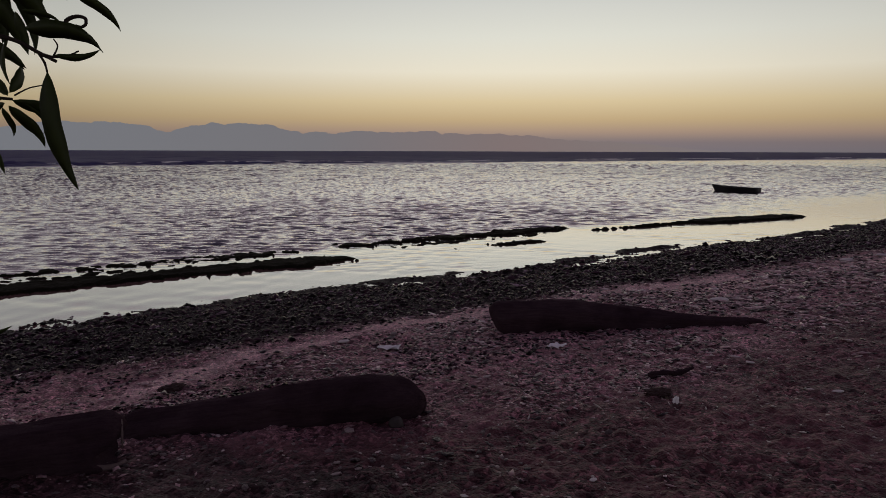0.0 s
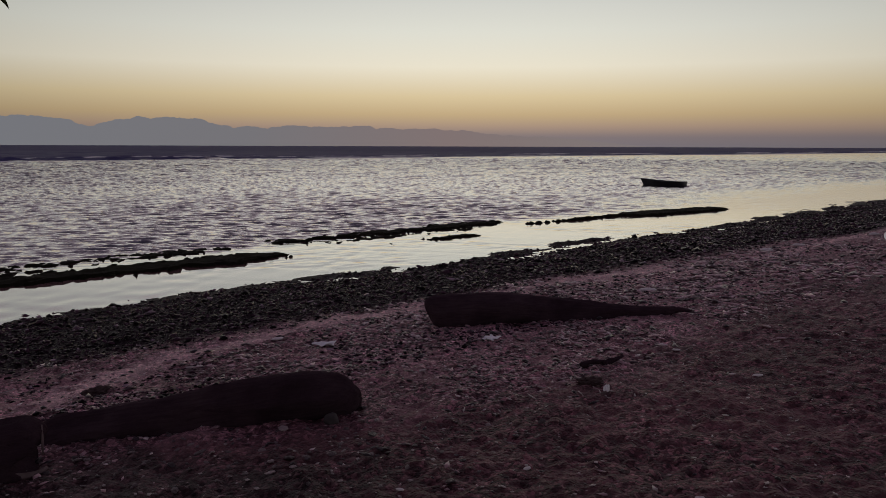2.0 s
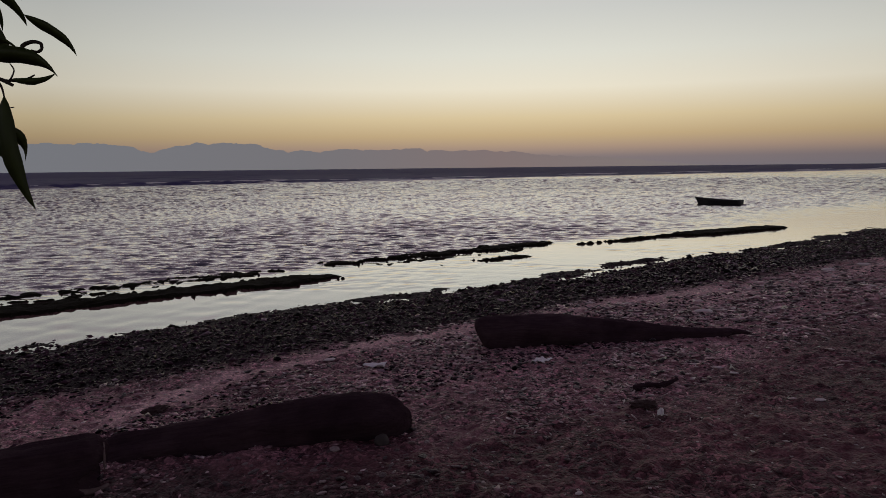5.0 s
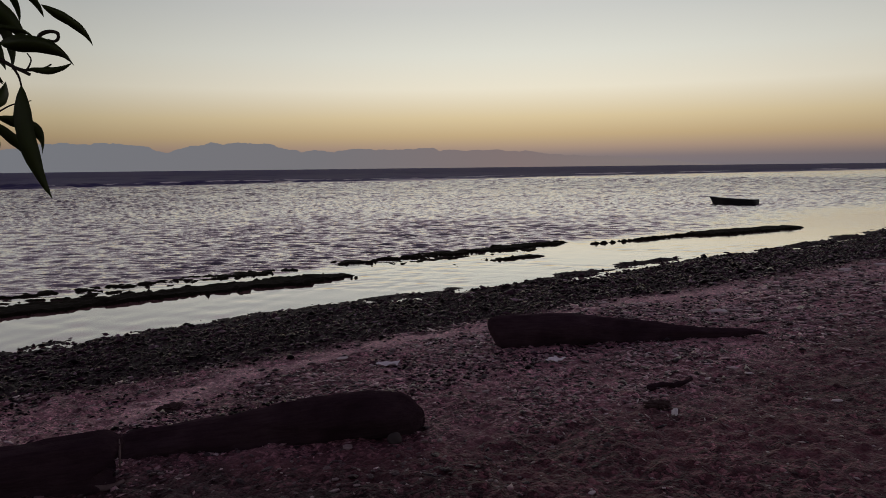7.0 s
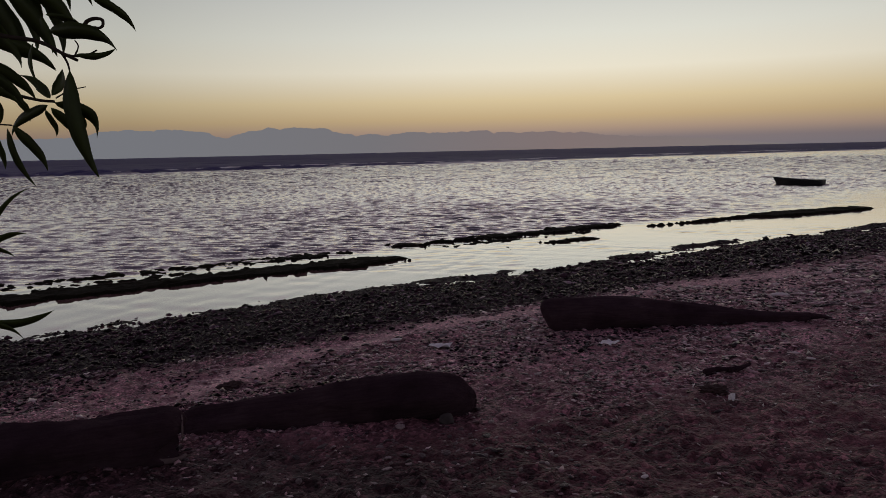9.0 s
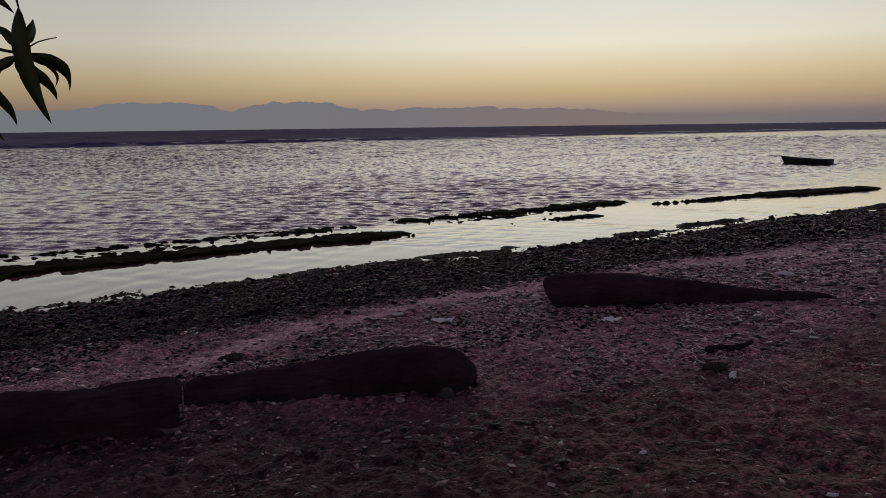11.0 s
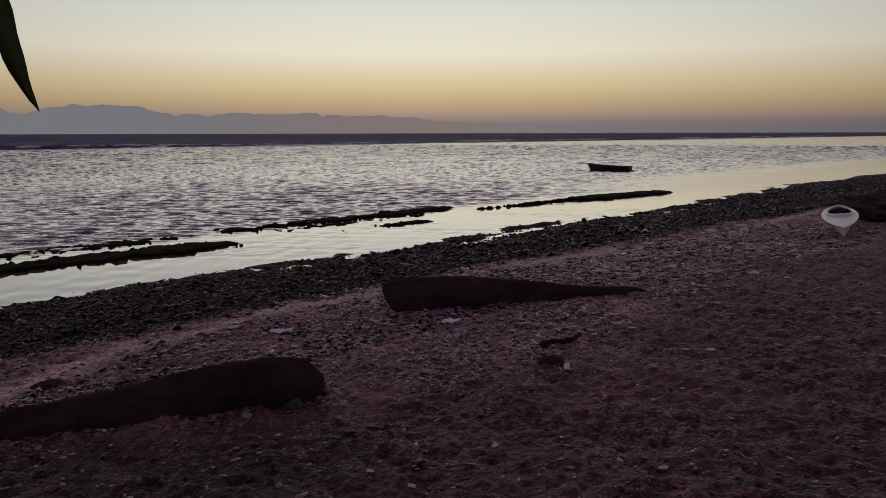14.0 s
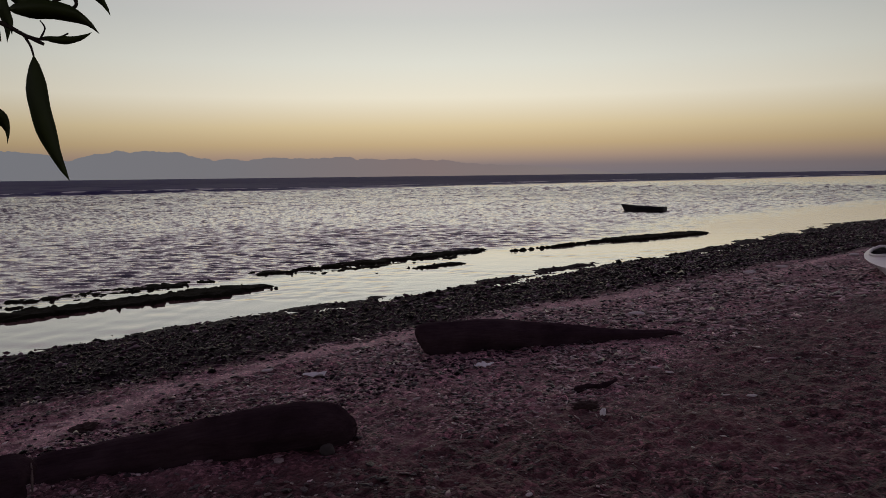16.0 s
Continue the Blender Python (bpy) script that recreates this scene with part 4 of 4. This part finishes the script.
leaf((-0.472, 0.791, 2.656), (-0.528, 0.806, 2.621), 0.019, 0.12, 30)
leaf((-0.475, 0.791, 2.651), (-0.475, 0.807, 2.620), 0.012, 0.10, 30)
leaf((-0.450, 0.792, 2.655), (-0.443, 0.808, 2.622), 0.008, 0.25, 30)
leaf((-0.511, 0.792, 2.671), (-0.507, 0.808, 2.638), 0.015, 0.10, 30)
leaf((-0.530, 0.792, 2.674), (-0.563, 0.815, 2.712), 0.016, 0.10, 30)
leaf((-0.542, 0.792, 2.679), (-0.545, 0.807, 2.636), 0.019, 0.10, 30)
leaf((-0.480, 0.659, 2.431), (-0.407, 0.665, 2.439), 0.015, -0.08, 25)
leaf((-0.489, 0.658, 2.433), (-0.439, 0.659, 2.412), 0.011, 0.10, 25)
leaf((-0.474, 0.670, 2.509), (-0.434, 0.674, 2.518), 0.010, 0.08, 25)
leaf((-0.480, 0.669, 2.508), (-0.429, 0.681, 2.564), 0.008, 0.10, 25)
leaf((-0.507, 0.666, 2.502), (-0.480, 0.664, 2.471), 0.013, 0.10, 25)
leaf((-0.508, 0.658, 2.441), (-0.492, 0.654, 2.399), 0.015, 0.10, 25)
leaf((-0.480, 0.669, 2.510), (-0.446, 0.670, 2.495), 0.008, 0.05, 25)
twig([(-0.482, 0.621, 2.731), (-0.451, 0.620, 2.710), (-0.431, 0.621, 2.701), (-0.426, 0.616, 2.663)], 0.0016)
twig([(-0.558, 0.746, 2.653), (-0.527, 0.746, 2.637), (-0.489, 0.749, 2.632)], 0.0016)
leaf((-0.377, 0.569, 2.740), (-0.349, 0.576, 2.682), 0.018, 0.06, 20)
leaf((-0.347, 0.551, 2.737), (-0.312, 0.557, 2.677), 0.021, 0.05, 20)
leaf((-0.399, 0.583, 2.704), (-0.338, 0.596, 2.670), 0.018, 0.08, 20)
leaf((-0.399, 0.590, 2.682), (-0.362, 0.601, 2.646), 0.016, 0.08, 20)
leaf((-0.322, 0.543, 2.737), (-0.289, 0.551, 2.692), 0.019, 0.06, 20)
leaf((-0.426, 0.616, 2.663), (-0.396, 0.629, 2.644), 0.011, 0.10, 20)
leaf((-0.408, 0.606, 2.730), (-0.392, 0.616, 2.702), 0.017, 0.05, 20)
leaf((-0.488, 0.749, 2.632), (-0.460, 0.760, 2.580), 0.017, 0.08, 20)
leaf((-0.500, 0.757, 2.629), (-0.480, 0.766, 2.563), 0.012, -0.06, 20)
leaf((-0.509, 0.746, 2.626), (-0.508, 0.757, 2.583), 0.012, 0.05, 20)
# out-of-view crown, enlarged with added leaf clusters to shade the near beach
shade_crown_rng = random.Random(5)
crown = bmesh.new()
for cx, cy, cz, rad, count in ((-2.0, 1.9, 5.2, 1.1, 620), (-3.3, 2.3, 5.3, 1.1, 620), (-3.6, 0.9, 5.0, 1.1, 520), (-2.2, 3.1, 5.8, 1.0, 520), (-4.4, 2.0, 5.6, 1.0, 420), (-1.3, -0.4, 4.2, 0.9, 300), (-1.2, -1.3, 5.0, 1.0, 300), (-2.5, -0.5, 4.8, 1.0, 300), (-0.4, 0.3, 4.7, 1.1, 640), (0.6, -0.3, 5.0, 1.2, 640), (-0.3, 1.3, 5.0, 1.2, 640), (0.9, 0.9, 5.1, 1.2, 640), (0.4, 2.0, 5.2, 1.2, 640), (1.8, 1.6, 5.3, 1.2, 640), (2.9, 1.4, 5.4, 1.2, 640), (2.3, 2.7, 5.9, 1.2, 640), (-1.35, -0.2, 3.6, 0.4, 80), (-2.4, 4.0, 5.5, 1.1, 900), (-1.3, 3.6, 5.4, 1.1, 900), (-3.4, 3.7, 5.5, 1.1, 900), (-1.5, 2.6, 4.9, 1.0, 900), (-2.7, 3.0, 4.9, 1.0, 900), (-0.5, 3.2, 5.2, 1.0, 800)):
    for k in range(count):
        d = Vector((shade_crown_rng.gauss(0, 1), shade_crown_rng.gauss(0, 1), shade_crown_rng.gauss(0, 0.6))).normalized() * rad * shade_crown_rng.uniform(0.15, 1) ** 0.6
        p = Vector((cx, cy, cz)) + d - TREE_AT
        q = p + Vector((shade_crown_rng.gauss(0, 0.07), shade_crown_rng.gauss(0, 0.07), -shade_crown_rng.uniform(0.04, 0.16)))
        rows = [[crown.verts.new(v) for v in row] for row in leaf_rows(p, q, 0.075, 0.05, shade_crown_rng.uniform(-80, 80), 3)]
        for r0, r1 in zip(rows, rows[1:]):
            for e in range(4):
                crown.faces.new((r0[e], r0[(e + 1) % 4], r1[(e + 1) % 4], r1[e]))
tagged(part("crown", crown, M_LEAF, tree), kind="stuff")


# ---------------------------------------------------------------- shingle and pebbles, joined
ICO = bmesh.new()
bmesh.ops.create_icosphere(ICO, subdivisions=1, radius=1.0)
ICO_V = np.array([v.co[:] for v in ICO.verts])
ICO_F = np.array([[v.index for v in f.verts] for f in ICO.faces])
ICO.free()
OCT_V = np.array([(1, 0, 0), (0.1, 1, 0), (-1, 0.1, 0), (0, -1, 0.1), (0, 0, 1), (0, 0.1, -1)], float)
OCT_F = np.array([(0, 1, 4), (1, 2, 4), (2, 3, 4), (3, 0, 4), (1, 0, 5), (2, 1, 5), (3, 2, 5), (0, 3, 5)])


def scatter(name, label, x, y, size, long, flat, material, template, seed, lift=0.2):
    """Many stones as one mesh, each its own closed lump with its own girth, turn and tilt."""
    g = np.random.default_rng(seed)
    V, F = template
    n = len(x)
    P = V[None] * (1 + g.uniform(-0.24, 0.24, (n, len(V), 1)))
    P = P * np.stack([size * long, size, size * flat], -1)[:, None, :]
    tilt = g.normal(0, 0.15, n)
    c, s = np.cos(tilt)[:, None], np.sin(tilt)[:, None]
    px, pz = P[..., 0] * c - P[..., 2] * s, P[..., 0] * s + P[..., 2] * c
    turn = g.uniform(0, 6.283, n)
    c, s = np.cos(turn)[:, None], np.sin(turn)[:, None]
    qx, qy = px * c - P[..., 1] * s, px * s + P[..., 1] * c
    z0 = ground_height(x, y) + size * flat * lift
    W = np.stack([qx + x[:, None], qy + y[:, None], pz + z0[:, None]], -1).reshape(-1, 3)
    faces = (F[None] + (np.arange(n) * len(V))[:, None, None]).reshape(-1, 3)
    me = bpy.data.meshes.new(name)
    me.vertices.add(len(W))
    me.vertices.foreach_set("co", W.astype(np.float32).ravel())
    me.loops.add(faces.size)
    me.loops.foreach_set("vertex_index", faces.astype(np.int32).ravel())
    me.polygons.add(len(faces))
    me.polygons.foreach_set("loop_start", np.arange(0, faces.size, 3, dtype=np.int32))
    me.polygons.foreach_set("loop_total", np.full(len(faces), 3, dtype=np.int32))
    me.materials.append(material)
    me.update(calc_edges=True)
    return tagged(new(name, me), label, "shingle", kind="stuff")


g = np.random.default_rng(23)
M_SHELL = mat_simple("pale_shell_chips", (0.26, 0.20, 0.20), (0.62, 0.54, 0.53), 30, 0.4, 0.002)
M_FLAT = mat_stones("flat_pinkish_stones", (0.09, 0.052, 0.063), (0.62, 0.39, 0.43), (0.80, 0.66, 0.68), 0.32, 0.45)


def mat_single():
    """Loose stones that differ from one to the next."""
    m = Mat("flat_beach_stone", 0.4, spec=0.4)
    r = m.n.new("ShaderNodeObjectInfo").outputs["Random"]
    c = m.ramp(r, [(0.0, (0.025, 0.017, 0.020)), (0.4, (0.09, 0.062, 0.067)), (0.8, (0.17, 0.122, 0.128)), (1.0, (0.38, 0.30, 0.30))])
    n = m.noise(3, 4, 0.6)
    m.color(m.mix(0.6, c, m.ramp(n, [(0.3, (0.45, 0.45, 0.45)), (0.7, (1.1, 1.1, 1.1))]), "MULTIPLY"))
    m.bump(n, 0.02, 0.5)
    return m.m


M_SINGLE = mat_single()


def spread_points(n, a0, a1, s0, s1, power=1.0):
    a = a0 + (a1 - a0) * g.uniform(0, 1, n) ** power
    s = g.uniform(s0, s1, n)
    return a * U[0] + s * N[0], a * U[1] + s * N[1]


# dark cobbles along the water's edge, rounded and broken ones
for count, template, seed, median in ((20000, (ICO_V, ICO_F), 31, 0.019), (38000, (OCT_V, OCT_F), 33, 0.022)):
    x, y = spread_points(count, -5.0, 46.0, 7.0, 12.85, 1.7)
    keep = g.uniform(0, 1, len(x)) < gravel_share(x, y) * np.interp(x * N[0] + y * N[1], [11.3, 11.7, 12.0, 12.6], [1.0, 0.45, 0.15, 0.04])
    x, y = x[keep], y[keep]
    size = np.clip(g.lognormal(math.log(median), 0.45, len(x)), 0.010, 0.085) * np.clip(np.hypot(x, y) / 13, 0.68, 1.15)
    scatter("shingle", "dark wet cobbles heaped along the water's edge", x, y, size, g.uniform(1.0, 2.0, len(x)), g.uniform(0.35, 0.7, len(x)), M_COBBLE, template, seed, 0.6)
# pebbles, shell and wood chips over the upper beach
for count, seed, median in ((56000, 37, 0.012), (20000, 39, 0.018)):
    rad = 2.7 + (26 - 2.7) * g.uniform(0, 1, count) ** 1.5
    ang = np.radians(g.uniform(-46, 52, count))
    x, y = rad * np.sin(ang), rad * np.cos(ang)
    keep = (g.uniform(0, 1, len(x)) < (0.2 + 0.8 * smooth(0.38, 0.6, fbm(x * 0.9, y * 0.9, 3, 91)))) & (gravel_share(x, y) < 0.6) & (g.uniform(0, 1, len(x)) > 0.9 * shaded_soil_share(x, y))
    x, y = x[keep], y[keep]
    size = np.clip(g.lognormal(math.log(median), 0.45, len(x)), 0.004, 0.042) * np.clip(np.hypot(x, y) / 8, 0.55, 1.4)
    scatter("pebbles", "scattered pebbles, shells and wood chips on reddish sand", x, y, size, g.uniform(1.0, 2.6, len(x)), g.uniform(0.25, 0.6, len(x)), M_CHIP, (OCT_V, OCT_F), seed, 0.35)

# dark pebbles thinning out up the beach, leaving streaks of bare sand
x, y = spread_points(15000, -0.5, 12.0, 5.2, 8.6, 1.2)
near_sand = np.abs(x * N[0] + y * N[1] - np.interp(x * U[0] + y * U[1], [0, 1.6, 2.8, 4.2, 6.5, 10, 14], [5.9, 6.75, 7.45, 7.72, 7.70, 7.35, 7.2]))
keep = g.uniform(0, 1, len(x)) < smooth(0.22, 0.5, near_sand) * smooth(0.36, 0.52, fbm(x * 1.1, y * 1.1, 3, 121)) * np.interp(x * U[0] + y * U[1], [0, 5, 9, 12], [1.0, 0.9, 0.6, 0.3])
x, y = x[keep], y[keep]
scatter("pebbles", "dark pebbles strewn over reddish sand above the shingle", x, y, np.clip(g.lognormal(math.log(0.014), 0.4, len(x)), 0.006, 0.035), g.uniform(1.0, 2.0, len(x)), g.uniform(0.35, 0.65, len(x)), M_COBBLE, (OCT_V, OCT_F), 47, 0.4)

rad = 3.6 + 9.0 * g.uniform(0, 1, 1500) ** 1.1
ang = np.radians(g.uniform(-44, 44, 1500))
x, y = rad * np.sin(ang), rad * np.cos(ang)
keep = gravel_share(x, y) < 0.9
x, y = x[keep], y[keep]
scatter("shell_chips", "small pale shell and stone chips strewn on dark sand", x, y, np.clip(g.lognormal(math.log(0.0085), 0.4, len(x)), 0.004, 0.02), g.uniform(1.1, 1.9, len(x)), g.uniform(0.25, 0.45, len(x)), M_SHELL, (OCT_V, OCT_F), 43, 0.8)

# straws and splinters of driftwood
x, y = spread_points(5200, 1.0, 13.0, 2.6, 7.8, 1.1)
keep = (g.uniform(0, 1, len(x)) < 0.12 + 0.6 * smooth(0.44, 0.6, fbm(x * 1.1, y * 1.1, 3, 141))) & (gravel_share(x, y) < 0.5) & ((x > 0.4) | (y > 6.5))
x, y = x[keep], y[keep]
scatter("splinters", "thin straws and bleached splinters of driftwood on the sand", x, y, np.clip(g.lognormal(math.log(0.0048), 0.3, len(x)), 0.003, 0.009), g.uniform(4.0, 9.0, len(x)), g.uniform(0.5, 0.9, len(x)), M_SHELL, (OCT_V, OCT_F), 61, 1.2)

# flat stones and wood chips in drifts below the logs and along the upper shingle
x, y = spread_points(30000, 0.8, 17.0, 3.6, 8.2, 1.0)
drift = np.interp(x * U[0] + y * U[1], [9, 13], [1.0, 0.3]) * smooth(0.46, 0.56, fbm(x * 0.9, y * 0.9, 4, 131)) * (1 - 0.85 * shaded_soil_share(x, y)) * (gravel_share(x, y) < 0.7) * smooth(0.1, 0.4, np.abs(x * N[0] + y * N[1] - np.interp(x * U[0] + y * U[1], [0, 1.6, 2.8, 4.2, 6.5], [5.9, 6.75, 7.45, 7.72, 7.70])))
keep = g.uniform(0, 1, len(x)) < drift
x, y = x[keep], y[keep]
size = np.clip(g.lognormal(math.log(0.019), 0.4, len(x)), 0.008, 0.045) * np.clip(np.hypot(x, y) / 9, 0.6, 1.5)
scatter("flat_stones", "flat pinkish stones and wood chips lying in drifts", x, y, size, g.uniform(1.2, 2.6, len(x)), g.uniform(0.28, 0.5, len(x)), M_FLAT, (OCT_V, OCT_F), 53, 0.5)

# stones that can be picked out singly: flat chips before the logs, larger cobbles by the water


def stone_meshes(name, material, flat, count=6):
    out = []
    for k in range(count):
        bm = bmesh.new()
        bmesh.ops.create_icosphere(bm, subdivisions=1, radius=1.0)
        for v in bm.verts:
            v.co = v.co * (1 + 0.3 * noise.noise(v.co * 1.7 + Vector((k * 5.1, 0, 0))))
            v.co.z *= flat
        me = bpy.data.meshes.new(name)
        bm.to_mesh(me)
        bm.free()
        me.materials.append(material)
        out.append(me)
    return out


def lay_stones(name, meshes, xs, ys, sizes, lift):
    hs = ground_height(xs, ys)
    for k in range(len(xs)):
        ob = new(name, meshes[k % len(meshes)])
        s = float(sizes[k])
        ob.parent = beach
        ob.matrix_basis = pose(float(xs[k]), float(ys[k]), float(hs[k]) + s * lift, g.normal(0, 14), g.normal(0, 14), g.uniform(0, 360)) @ Matrix.Diagonal((s * g.uniform(1, 1.8), s, s, 1))


lay_stones("stone", stone_meshes("stone", M_SINGLE, 0.38), g.normal(-0.7, 1.1, 280), g.normal(4.35, 0.36, 280), np.clip(g.lognormal(math.log(0.014), 0.4, 280), 0.008, 0.035), 0.2)
xs, ys = spread_points(280, 2.5, 9.0, 3.9, 7.2)
lay_stones("flat_stone", stone_meshes("flat_stone", M_SINGLE, 0.36), xs, ys, np.clip(g.lognormal(math.log(0.021), 0.35, 280), 0.012, 0.045), 0.2)
xs, ys = spread_points(290, -2.0, 16.0, 10.3, 12.3, 1.3)
lay_stones("cobble", stone_meshes("cobble", M_COBBLE, 0.45), xs, ys, np.clip(g.lognormal(math.log(0.022), 0.3, 290), 0.016, 0.045), 0.35)


# ---------------------------------------------------------------- surf along the outer reef
def surf_line(s0, a0, a1, width, rise, seed, label):
    """A low ragged roll of foam."""
    aa = np.arange(a0, a1, 0.8)
    ss = np.linspace(-1, 1, 9)
    A, D = np.meshgrid(aa, ss, indexing="ij")
    power = smooth(0.42, 0.62, fbm(A * 0.035, A * 0, 3, seed)) * 0.55 + 0.45
    S = s0 + 8 * (fbm(A * 0.03, A * 0 + 1.0, 2, 43) - 0.5) + D * width * (0.4 + power)
    Z = rise * power * (1 - D ** 2) * (0.6 + 0.8 * fbm(A * 0.5, D * 2, 3, seed + 3)) - 0.05 + 0.05 * power
    return tagged(grid_object("surf", A * U[0] + S * N[0], A * U[1] + S * N[1], Z, M_FOAM), label, "surf", kind="stuff")


M_FOAM = mat_simple("sea_foam", (0.55, 0.54, 0.55), (0.85, 0.84, 0.84), 3, 0.9, 0.05)
surf_line(127.0, -60, 420, 1.3, 0.28, 301, "thin white line of surf breaking on the outer reef")
surf_line(150.0, -70, 480, 1.2, 0.35, 311, "faint white wave crests beyond the outer reef")
